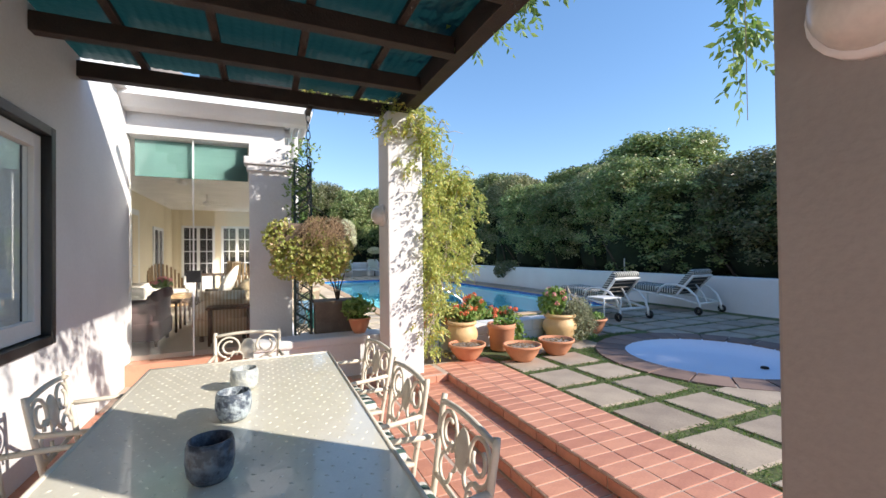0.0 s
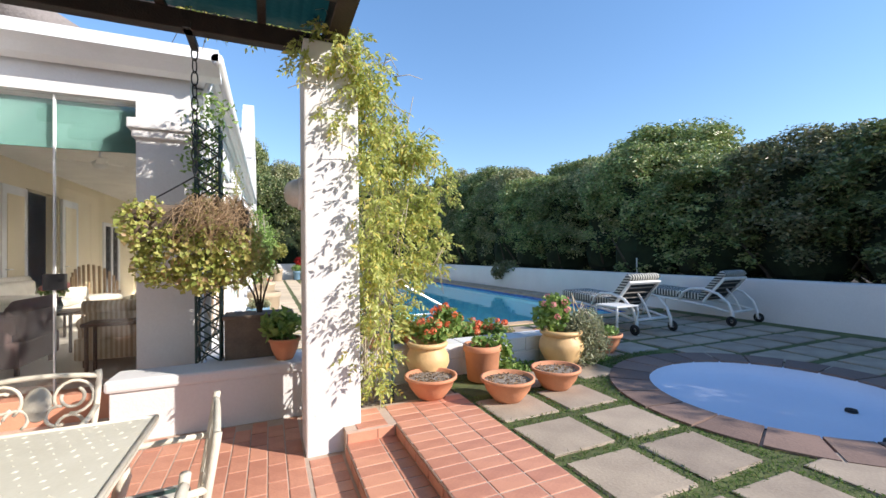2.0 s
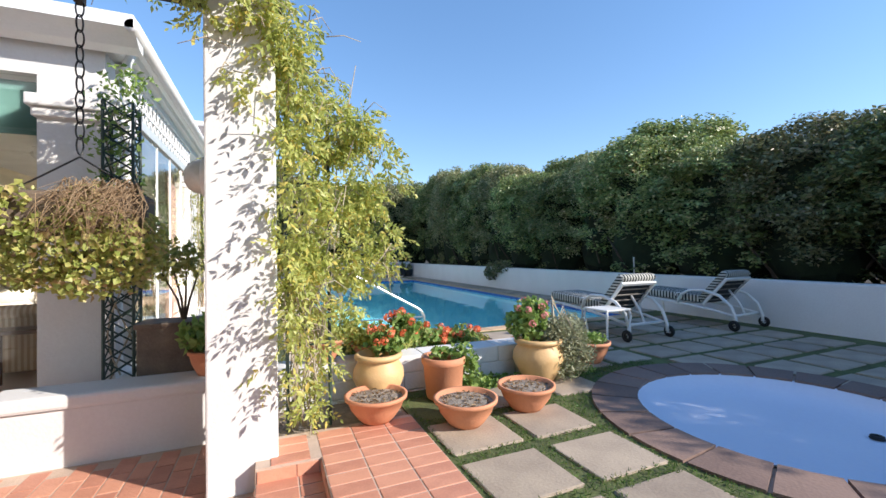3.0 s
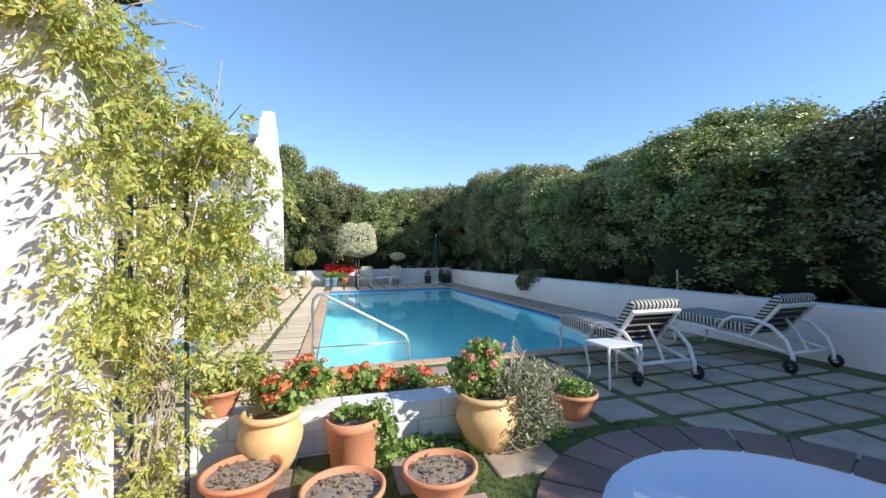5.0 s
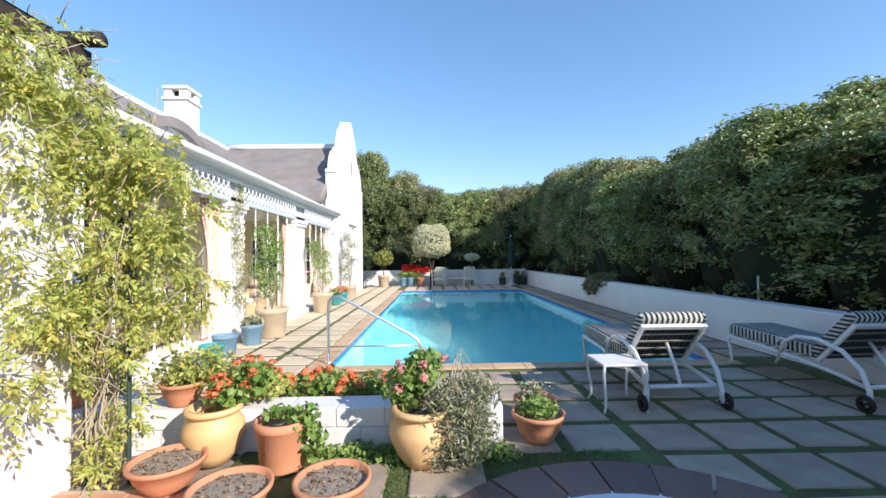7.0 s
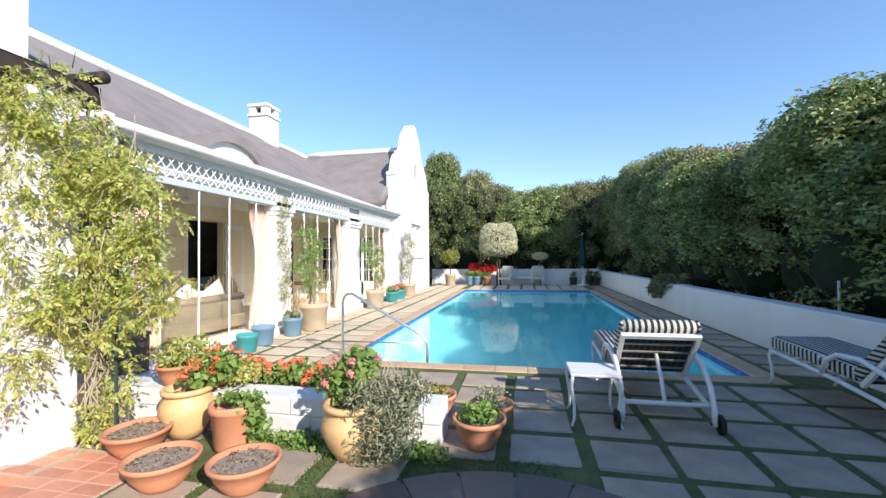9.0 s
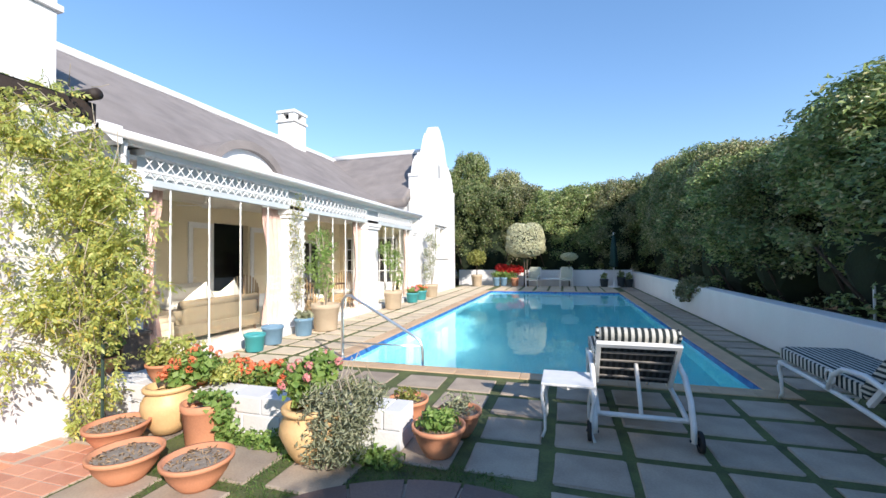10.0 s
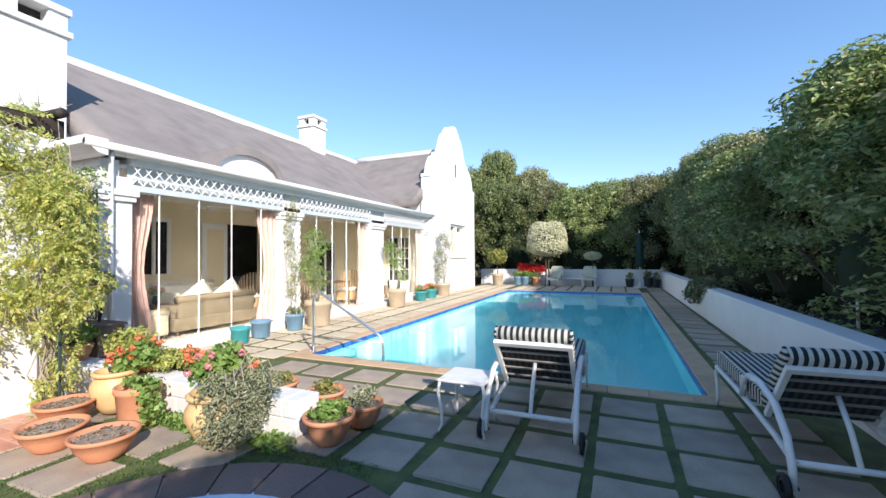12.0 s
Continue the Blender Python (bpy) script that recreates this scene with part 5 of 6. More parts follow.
for k in range(150):
    x, y0 = rb.uniform(-0.05, 0.36), rb.uniform(-0.12, 0.1)
    z1, out = rb.uniform(1.45, 1.84), rb.uniform(0.17, 0.34)
    dry.append([(x, y0, 1.84), (x + rb.uniform(-0.06, 0.06), -0.16, rb.uniform(1.84, 1.95)), (x + rb.uniform(-0.14, 0.14), -out, rb.uniform(1.7, 1.86)), (x + rb.uniform(-0.22, 0.22), -out - 0.01, z1)])
tagged(stems(hb, dry, 0.0024, DRY_STEM, "dry_growth"), kind="stuff")
bm = bmesh.new()
for k in range(10):
    z = 3.07 - k * 0.1
    tube(bm, [((0.022 - 0.01 * (k % 2)) * math.cos(a), 0.018 * math.cos(a) * (k % 2), z + 0.058 * math.sin(a)) for a in np.linspace(0, 6.283, 13)[:-1]], 0.0055, 5, closed=True)
for s in (-1, 1):
    tube(bm, [(0, 0, 2.1), (s * 0.2, 0, 1.96), (s * 0.38, 0, 1.84)], 0.006, 5)
part("chain", bm, BLACKIRON, hb, "black iron chain")
hk = part("hook_arm", bx(-0.025, -0.35, 3.1, 0.025, 0.03, 3.15), DARKWOOD, hb)

# vine over the pillar
vine = thing("climbing_vine", "yellow-green leafy vine climbing over the white pillar", "vine", pose(1.8, 4.7, DECK))
vl = [(-0.02, 0.03, 0.25, 0.15, 0.14, 0.28), (0.05, 0.02, 0.7, 0.25, 0.2, 0.35), (0.15, 0.0, 1.1, 0.36, 0.24, 0.35), (0.28, 0.0, 1.5, 0.42, 0.26, 0.35), (0.3, -0.02, 1.85, 0.4, 0.26, 0.3),
      (0.12, -0.04, 2.2, 0.34, 0.26, 0.28), (-0.02, -0.06, 2.5, 0.3, 0.26, 0.22), (-0.15, -0.1, 2.78, 0.25, 0.22, 0.2), (-0.35, -0.2, 3.02, 0.25, 0.22, 0.12), (0.58, 0.0, 1.6, 0.2, 0.18, 0.28), (0.6, 0.02, 1.25, 0.16, 0.16, 0.2),
      (-0.35, -0.38, 2.85, 0.2, 0.12, 0.22), (-0.28, -0.42, 2.45, 0.16, 0.1, 0.28), (0.0, -0.32, 2.3, 0.22, 0.14, 0.3), (0.02, -0.3, 1.6, 0.2, 0.12, 0.35), (-0.05, -0.34, 2.8, 0.2, 0.14, 0.2), (-0.02, -0.3, 1.0, 0.16, 0.12, 0.35)]
rv = random.Random(12)
vl += [(-0.6, 0.12, 3.2, 0.35, 0.14, 0.1), (-1.15, 0.12, 3.24, 0.3, 0.14, 0.1), (0.22, -0.02, 2.45, 0.3, 0.24, 0.2), (0.42, 0.0, 2.15, 0.25, 0.2, 0.2)]
shoots = []
for _ in range(190):
    lump = rv.choices(vl, [(e[3] * e[4] * e[5]) ** 0.7 for e in vl])[0]
    d = Vector((rv.gauss(0, 1), rv.gauss(0, 1), rv.gauss(0, 1))).normalized() * rv.uniform(0.45, 1.08)
    r_ = rv.uniform(0.06, 0.13)
    shoots.append((lump[0] + d.x * lump[3], lump[1] + d.y * lump[4], lump[2] + d.z * lump[5], r_, r_, r_))
leaves("foliage", *sprays(shoots, 2200, 0.11, 9, 0.046, 0.46), VINE_LEAF, vine)
leaves("front_sprays", *sprays([(-0.12 + 0.08 * (k % 2), -0.5 - 0.05 * (k % 3), 0.6 + 0.24 * k, 0.16, 0.08, 0.2) for k in range(10)], 130, 0.13, 7, 0.052, 0.44), VINE_LEAF, vine)
rs = random.Random(3)
lines = []
for k in range(34):
    x, y, z = rs.uniform(-0.1, 0.1), rs.uniform(-0.02, 0.1), 0.0
    line = [(x, y, z)]
    tx, ty, tz = rs.uniform(-0.2, 0.45), rs.uniform(-0.3, 0.15), rs.uniform(1.2, 3.1)
    for s in range(1, 9):
        f_ = s / 8
        line.append((x + (tx - x) * f_ + rs.uniform(-0.09, 0.09), y + (ty - y) * f_ + rs.uniform(-0.06, 0.06), tz * f_))
    lines.append(line)
stems(vine, lines[:18], 0.007)
twigs = []
for _ in range(280):
    lump = rs.choice(vl)
    p = Vector(lump[:3]) + Vector([rs.gauss(0, 0.45) * e for e in lump[3:]])
    d = Vector((rs.gauss(0, 1), rs.gauss(0, 1), rs.gauss(0.3, 0.8))).normalized() * rs.uniform(0.12, 0.3)
    twigs.append([p, p + d * 0.5 + Vector((0, 0, rs.uniform(-0.02, 0.06))), p + d + Vector((0, 0, rs.uniform(-0.12, 0.02)))])
tagged(stems(vine, twigs, 0.0045, STEM, "twig_tangle"), kind="stuff")
tr_ = thing("vine_trellis", "dark green metal trellis poles beside the pillar", "trellis", pose(1.8, 4.7, DECK))
for x, y in ((-0.1, 0.02), (0.2, 0.02)):
    part("pole", tube(bmesh.new(), [(x, y, -0.02), (x, y, 2.42)], 0.014, 6), GREENIRON, tr_)
for z in (0.6, 1.2, 1.8, 2.4):
    part("crossbar", tube(bmesh.new(), [(-0.1, 0.02, z), (0.2, 0.02, z)], 0.01, 6), GREENIRON, tr_)
hv = thing("hanging_vine", "loose vine branch hanging from the pergola's edge", "vine", pose(2.62, 1.5, 0))
stems(hv, [[(-1.05, -0.1, 3.3), (-0.6, -0.05, 3.5), (-0.15, 0, 3.4), (0.02, 0, 3.0), (0.06, 0.02, 2.3)], [(-1.05, -0.1, 3.3), (-0.4, 0.1, 3.6), (0.1, 0.15, 3.3), (0.16, 0.15, 2.7)]], 0.004)
leaves("foliage", *sprays([(0.02, 0, 3.15, 0.1, 0.1, 0.3), (0.06, 0.02, 2.7, 0.06, 0.06, 0.32), (-0.15, 0, 3.45, 0.2, 0.15, 0.1), (0.16, 0.15, 2.95, 0.07, 0.07, 0.25)], 75, 0.1, 7, 0.07, 0.46, 1.2), GREEN_LEAF, hv)
# growth along the pergola's edge, which dapples the table
ev = thing("edge_vine", "leafy vine growth lying along the pergola's edge beam", "vine", pose(1.5, 1.2, 3.3))
leaves("foliage", *sprays([(0.15 + 0.1 * math.sin(k * 2.3), -1.2 + 0.42 * k, 0.12 + 0.08 * math.sin(k * 1.3), 0.3, 0.28, 0.16) for k in range(8)], 300, 0.2, 7, 0.08, 0.42, 0.3), GREEN_LEAF, ev)
stems(ev, [[(0.1, -1.6, 0.02), (0.2, -0.6, 0.1), (0.05, 0.5, 0.06), (0.2, 1.6, 0.1), (0.1, 2.4, 0.03)], [(0, -1.2, 0.02), (0.3, 0, 0.16), (0.25, 1.2, 0.12)]], 0.012)

# ---------------------------------------------------------------- along the sunroom
BEIGE = mat("beige_clay_pot", (0.5, 0.4, 0.28), (0.42, 0.33, 0.23), 0.8, 5, 0.2, 60)
BLUEPOT = mat("faded_blue_pot", (0.16, 0.28, 0.38), (0.12, 0.22, 0.31), 0.6, 5, 0.15, 60)
TEALPOT = mat("teal_pot", (0.05, 0.32, 0.33), (0.04, 0.26, 0.28), 0.5, 5, 0.15, 60)
t1 = tall_pot(0.86, 7.88, straight(0.17, 0.3), TEALPOT, "teal glazed tub standing by the sunroom sill")
t2 = tall_pot(0.76, 8.45, straight(0.19, 0.34), BLUEPOT, "faded blue tub standing by the sunroom sill")
t3 = tall_pot(0.8, 9.33, straight(0.19, 0.36), BLUEPOT, "faded blue tub with spiky leaves")
plant(t3, [(0, 0, 0.4, 0.17, 0.17, 0.12)], 90, 0.16, GREY_LEAF, aspect=0.2)


def tub_tree(x, y, r, h, lab, top, seed, leaf=GREEN_LEAF):
    t = tall_pot(x, y, straight(r, h), BEIGE, lab)
    q = random.Random(seed)
    lumps = [(q.uniform(-0.16, 0.12), q.uniform(-0.2, 0.2), h + 0.35 + (top - h - 0.5) * k / 5, q.uniform(0.16, 0.28), q.uniform(0.18, 0.3), 0.25) for k in range(6)]
    plant(t, lumps, 1300, 0.07, leaf, aspect=0.4, shell=(0.3, 1.1))
    stems(t, [[(0, 0, h - 0.05), (q.uniform(-0.1, 0.1), q.uniform(-0.1, 0.1), h + 0.5), (q.uniform(-0.2, 0.1), q.uniform(-0.2, 0.2), top - 0.1)] for _ in range(4)], 0.012)
    return t


tub_tree(0.9, 9.98, 0.3, 0.58, "beige clay tub with a leafy climber beside the column", 2.2, 1)
tub_tree(0.86, 13.75, 0.29, 0.56, "beige clay tub with a dense green climber", 2.0, 2)
tub_tree(0.84, 17.6, 0.26, 0.5, "beige clay tub with a sparse climber by the gable", 2.5, 4, GREY_LEAF)
for y, c in ((15.6, TEALPOT), (16.5, TEALPOT)):
    p = tall_pot(0.78, y, straight(0.22, 0.34), c, "teal pot with pink and orange flowers by the sunroom")
    gl = [(0, 0, 0.42, 0.22, 0.22, 0.12)]
    plant(p, gl, 300, 0.06, GREEN_LEAF, aspect=0.8)
    flowers(p, gl, 14, PINK_PETAL if y < 16 else RED_PETAL, 0.04)
# white wall trellis and climber on the second column
wt = thing("wall_trellis", "white diamond trellis fixed to the sunroom column", "trellis", pose(0.36, 9.75, 0.4))
bm = bmesh.new()
for k in range(14):
    z = k * 0.16
    for a, b in ((-0.26, 0.06), (0.06, -0.26), (-0.06, 0.26), (0.26, -0.06)):
        tube(bm, [(0, a, z), (0, b, z + 0.32)], 0.008, 4)
part("lattice", bm, WHITE_TRIM, wt)
wc = thing("wall_climber", "sparse green climber on the column trellis", "vine", pose(0.45, 9.6, 0.7))
plant(wc, [(0.0, 0.1 * math.sin(k), 0.3 + 0.28 * k, 0.12, 0.26, 0.2) for k in range(8)], 650, 0.055, YELLOW_LEAF, aspect=0.4, shell=(0.2, 1.1))
stems(wc, [[(0, 0.15 * math.sin(q + a), a * 0.55) for a in np.linspace(0, 4.3, 12)] for q in (0, 1.5, 3)], 0.007)

# ---------------------------------------------------------------- far end of the pool
tp = thing("topiary_tree", "large rounded silver-green topiary on a double stem", "topiary", pose(3.95, 24.1, DECK))
stems(tp, [[(-0.08, 0, 0), (-0.06, 0, 1.0), (-0.1, 0, 1.9)], [(0.1, 0, 0), (0.06, 0, 1.0), (0.12, 0, 1.9)]], 0.05, BARK, "trunk")
tl_ = [(0, 0, 2.42, 1.0, 0.9, 0.85), (0, 0, 2.05, 1.02, 0.9, 0.5), (0.35, 0, 2.75, 0.6, 0.6, 0.6), (-0.35, 0, 2.75, 0.6, 0.6, 0.6)]
# Dark body again stands for the shade behind the clipped leaves.
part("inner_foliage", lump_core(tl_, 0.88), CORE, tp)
leaves("crown", *lump_leaves(tl_, 15000, 0.09, (0.88, 1.03), 0.5, 0.6), TOPIARY_LEAF, tp)
t2_ = thing("topiary_small", "small mushroom-shaped clipped topiary on one stem", "topiary", pose(6.15, 24.4, DECK))
stems(t2_, [[(0, 0, 0), (0, 0, 1.4)]], 0.035, BARK, "trunk")
plant(t2_, [(0, 0, 1.55, 0.42, 0.4, 0.2)], 1400, 0.08, TOPIARY_LEAF, "crown", shell=(0.7, 1.05))
t3_ = tall_pot(1.35, 23.9, straight(0.3, 0.62), BEIGE, "beige pot with a yellow-green standard shrub")
stems(t3_, [[(0, 0, 0.55), (0, 0, 1.3)]], 0.03, BARK, "trunk")
plant(t3_, [(0, 0, 1.55, 0.5, 0.45, 0.4)], 1300, 0.1, YELLOW_LEAF, "crown", shell=(0.4, 1.1))
for x, c in ((2.35, BLUEPOT), (2.75, BLUEPOT)):
    p = tall_pot(x, 24.3, straight(0.19, 0.46), c, "blue pot of scarlet flowers by the end wall")
    plant(p, [(0, 0, 0.62, 0.26, 0.24, 0.16)], 260, 0.08, GREEN_LEAF)
p = tall_pot(3.35, 24.35, straight(0.2, 0.44), TERRACOTTA, "terracotta pot of scarlet flowers by the end wall")
sp = thing("poinsettia_bush", "scarlet flowering bush along the end wall", "plant", pose(2.9, 24.55, DECK))
plant(sp, [(-0.3, 0, 0.95, 0.35, 0.2, 0.25), (0.2, 0, 0.9, 0.4, 0.2, 0.22), (0.6, 0, 0.85, 0.3, 0.2, 0.2)], 900, 0.13, SCARLET)
plant(sp, [(0, 0, 0.55, 0.6, 0.2, 0.35)], 400, 0.1, GREEN_LEAF, "lower_leaves")
stems(sp, [[(0.2 * k - 0.4, 0, 0), (0.25 * k - 0.5, 0, 0.9)] for k in range(5)], 0.015, BARK)
PALE = mat("pale_green_cushion", (0.5, 0.52, 0.42), (0.42, 0.44, 0.36), 0.85, 8, 0.2, 60)


def pool_chair(at, lab):
    c = thing("poolside_chair", lab, "chair", at, "chairs by the end wall")
    for sx in (-1, 1):
        part("leg", tube(bmesh.new(), [(sx * 0.3, -0.3, 0.0), (sx * 0.3, -0.3, 0.38)], 0.022, 8), LOUNGEWHITE, c)
        part("leg", tube(bmesh.new(), [(sx * 0.3, 0.3, 0.0), (sx * 0.3, 0.32, 0.4), (sx * 0.3, 0.45, 0.95)], 0.022, 8), LOUNGEWHITE, c)
        part("arm", tube(bmesh.new(), [(sx * 0.33, 0.36, 0.6), (sx * 0.34, -0.1, 0.6), (sx * 0.32, -0.3, 0.5), (sx * 0.3, -0.3, 0.38)], 0.02, 8), LOUNGEWHITE, c)
    part("seat_frame", bx(-0.3, -0.32, 0.34, 0.3, 0.32, 0.38, bev=0.01), LOUNGEWHITE, c)
    part("seat_cushion", bx(-0.28, -0.33, 0.38, 0.28, 0.26, 0.47, bev=0.03), PALE, c, "pale green cushion", True)
    part("back_cushion", rot_pts(bx(-0.28, -0.045, 0, 0.28, 0.045, 0.62, bev=0.03), pose(0, 0.32, 0.42, -14, 0, 0)), PALE, c, "pale green cushion", True)
    return c


pc = pool_chair(pose(4.35, 23.8, DECK, 0, 0, -12), "white poolside armchair with pale green cushions")
copy_thing(pc, pose(6.0, 24.0, DECK, 0, 0, -4))
bn = thing("garden_bench", "low white slatted garden bench by the end wall", "bench", pose(5.2, 24.45, DECK))
for z in (0.4, 0.56, 0.72):
    part("slat", bx(-0.55, 0.1, z, 0.55, 0.13, z + 0.07), LOUNGEWHITE, bn)
part("seat", bx(-0.55, -0.3, 0.36, 0.55, 0.1, 0.4, bev=0.008), LOUNGEWHITE, bn)
for x in (-0.5, 0.5):
    part("leg", bx(x - 0.03, -0.28, 0, x + 0.03, -0.22, 0.36), LOUNGEWHITE, bn)
    part("leg", bx(x - 0.03, 0.1, 0, x + 0.03, 0.14, 0.8), LOUNGEWHITE, bn)
um = thing("closed_umbrella", "closed dark green garden umbrella standing in its base", "umbrella", pose(8.3, 24.2, DECK))
part("base", lathe(bmesh.new(), [(0, 0), (0.28, 0), (0.28, 0.05), (0.06, 0.08), (0.04, 0.3), (0, 0.3)], 24), LOUNGEWHITE, um, "", True)
part("pole", tube(bmesh.new(), [(0, 0, 0.05), (0, 0, 2.75)], 0.024, 8), LOUNGEWHITE, um)
bm = lathe(bmesh.new(), [(0.05, 1.0), (0.2, 1.05), (0.17, 1.5), (0.13, 2.1), (0.05, 2.6), (0, 2.65)], 20)
for v in bm.verts:
    a = math.atan2(v.co.y, v.co.x)
    k = 1 + 0.22 * math.sin(a * 8)
    v.co.x *= k
    v.co.y *= k
part("canopy", bm, mat("dark_green_canvas", (0.012, 0.05, 0.045), None, 0.85, 6, 0.2, 60), um, "", True)
DKPOT = mat("dark_grey_pot", (0.035, 0.045, 0.05), None, 0.6, 6, 0.1, 60)
for x, h in ((7.85, 0.4), (8.65, 0.5), (9.0, 0.4)):
    p = tall_pot(x, 24.4, straight(0.2, h), DKPOT, "dark pot with a small spiky plant")
    plant(p, [(0, 0, h + 0.14, 0.15, 0.15, 0.18)], 70, 0.16, HEDGE_LEAF, aspect=0.3)
# shrub spilling over the long wall
ov = thing("overhanging_shrub", "dark shrub spilling over the white garden wall", "plant", pose(9.35, 14.6, 0.62))
plant(ov, [(-0.05, 0, 0.28, 0.35, 0.7, 0.28), (-0.25, 0.3, 0.1, 0.22, 0.35, 0.25)], 1100, 0.1, HEDGE_LEAF2)
stems(ov, [[(0.3, 0, -0.05), (0.1, 0.1 * k, 0.25), (-0.2, 0.25 * k, 0.2)] for k in range(-2, 3)], 0.012, BARK)
ps = thing("garden_post", "thin pale post standing in the planting bed", "post", pose(10.05, 9.2, 0.6))
part("shaft", tube(bmesh.new(), [(0, 0, -0.05), (0, 0, 0.7)], 0.018, 8), LOUNGEWHITE, ps)

# ---------------------------------------------------------------- inside the sunroom
TAN = mat("tan_upholstery", (0.18, 0.14, 0.085), (0.13, 0.1, 0.06), 0.9, 9, 0.25, 90)
MAROON = mat("maroon_upholstery", (0.12, 0.07, 0.066), (0.085, 0.05, 0.048), 0.9, 9, 0.25, 90)
LINEN = mat("white_linen", (0.72, 0.68, 0.6), (0.62, 0.58, 0.5), 0.9, 8, 0.3, 60)
PINKCURTAIN = mat("pink_striped_curtain", (0.45, 0.3, 0.26), (0.36, 0.24, 0.21), 0.9, 10, 0.2, 60)
BROWNWOOD = mat("brown_wood", (0.12, 0.065, 0.035), (0.07, 0.04, 0.022), 0.5, 8, 0.2, 60)


def sofa(at, length, material, lab, pillows=0):
    s = thing("sofa", lab, "sofa", at)
    part("base", bx(-length / 2, -0.42, 0.1, length / 2, 0.42, 0.4, bev=0.03), material, s)
    part("backrest", bx(-length / 2 + 0.1, 0.2, 0.35, length / 2 - 0.1, 0.42, 0.82, bev=0.06), material, s, "", True)
    part("back_roll", tube(bmesh.new(), [(-length / 2 + 0.08, 0.36, 0.8), (length / 2 - 0.08, 0.36, 0.8)], 0.09, 12), material, s, "", True)
    for k in (-1, 1):
        part("arm", bx(k * (length / 2 - 0.1) - 0.1, -0.42, 0.35, k * (length / 2 - 0.1) + 0.1, 0.3, 0.56, bev=0.04), material, s, "", True)
        part("arm_roll", tube(bmesh.new(), [(k * (length / 2 - 0.1), -0.44, 0.58), (k * (length / 2 - 0.1), 0.34, 0.58)], 0.1, 12), material, s, "", True)
        part("seat_cushion", bx(min(0, k * (length / 2 - 0.22)), -0.42, 0.4, max(0, k * (length / 2 - 0.22)), 0.2, 0.52, bev=0.04), material, s, "", True)
        part("foot", tube(bmesh.new(), [(k * (length / 2 - 0.1), -0.35, 0), (k * (length / 2 - 0.1), -0.35, 0.1)], 0.03, 8), BROWNWOOD, s)
        part("foot", tube(bmesh.new(), [(k * (length / 2 - 0.1), 0.35, 0), (k * (length / 2 - 0.1), 0.35, 0.1)], 0.03, 8), BROWNWOOD, s)
    return s


def pillow(x, y, z, rz, tilt=60):
    p = thing("cushion", "plump white linen scatter cushion on the sofa", "cushion", pose(x, y, z, 0, 0, rz) @ pose(0, 0, 0, tilt, 0, 0) @ pose(0, 0, 0, 0, 0, 45), "sofa cushions")
    bm = bmesh.new()
    bmesh.ops.create_grid(bm, x_segments=10, y_segments=10, size=0.28)
    top = bm.verts[:]
    ret = bmesh.ops.duplicate(bm, geom=bm.verts[:] + bm.edges[:] + bm.faces[:])
    for v in top:
        v.co.z = 0.09 * max(0, (1 - (v.co.x / 0.28) ** 2) * (1 - (v.co.y / 0.28) ** 2)) ** 0.5
    for v in (g for g in ret["geom"] if isinstance(g, bmesh.types.BMVert)):
        v.co.z = -0.09 * max(0, (1 - (v.co.x / 0.28) ** 2) * (1 - (v.co.y / 0.28) ** 2)) ** 0.5
    bmesh.ops.remove_doubles(bm, verts=bm.verts[:], dist=1e-4)
    part("cover", bm, LINEN, p, "", True)


STRIPED = stripe_mat("tan_striped_cover", (0.6, 0.5, 0.35), (0.4, 0.29, 0.18), 0.05, 0)
sofa(pose(-0.64, 8.35, HF, 0, 0, -90) @ Matrix.Diagonal((0.95, 0.95, 0.84, 1)), 2.0, TAN, "tan upholstered sofa with rolled arms facing into the sunroom")
pillow(-0.62, 8.12, HF + 0.68, -90, 65)
pillow(-0.62, 8.8, HF + 0.68, -90, 65)
sofa(pose(-1.62, 6.95, HF, 0, 0, -90) @ Matrix.Diagonal((0.85, 0.8, 0.85, 1)), 1.0, MAROON, "dark maroon upholstered armchair behind the end glass")
sofa(pose(-0.55, 6.95, HF, 0, 0, 180) @ Matrix.Diagonal((0.9, 0.75, 0.8, 1)), 0.8, STRIPED, "tan striped armchair with its back to the end glass")
sofa(pose(-2.35, 9.3, HF, 0, 0, 90), 1.7, LINEN, "pale loose-covered sofa against the back wall")


def small_table(x, y, w, d, h, lab):
    t = thing("occasional_table", lab, "table", pose(x, y, HF))
    part("top", bx(-w / 2, -d / 2, h - 0.035, w / 2, d / 2, h, bev=0.008), BROWNWOOD, t)
    for sx in (-1, 1):
        for sy in (-1, 1):
            part("leg", tube(bmesh.new(), [(sx * (w / 2 - 0.04), sy * (d / 2 - 0.04), 0), (sx * (w / 2 - 0.04), sy * (d / 2 - 0.04), h - 0.03)], 0.018, 8), BROWNWOOD, t)


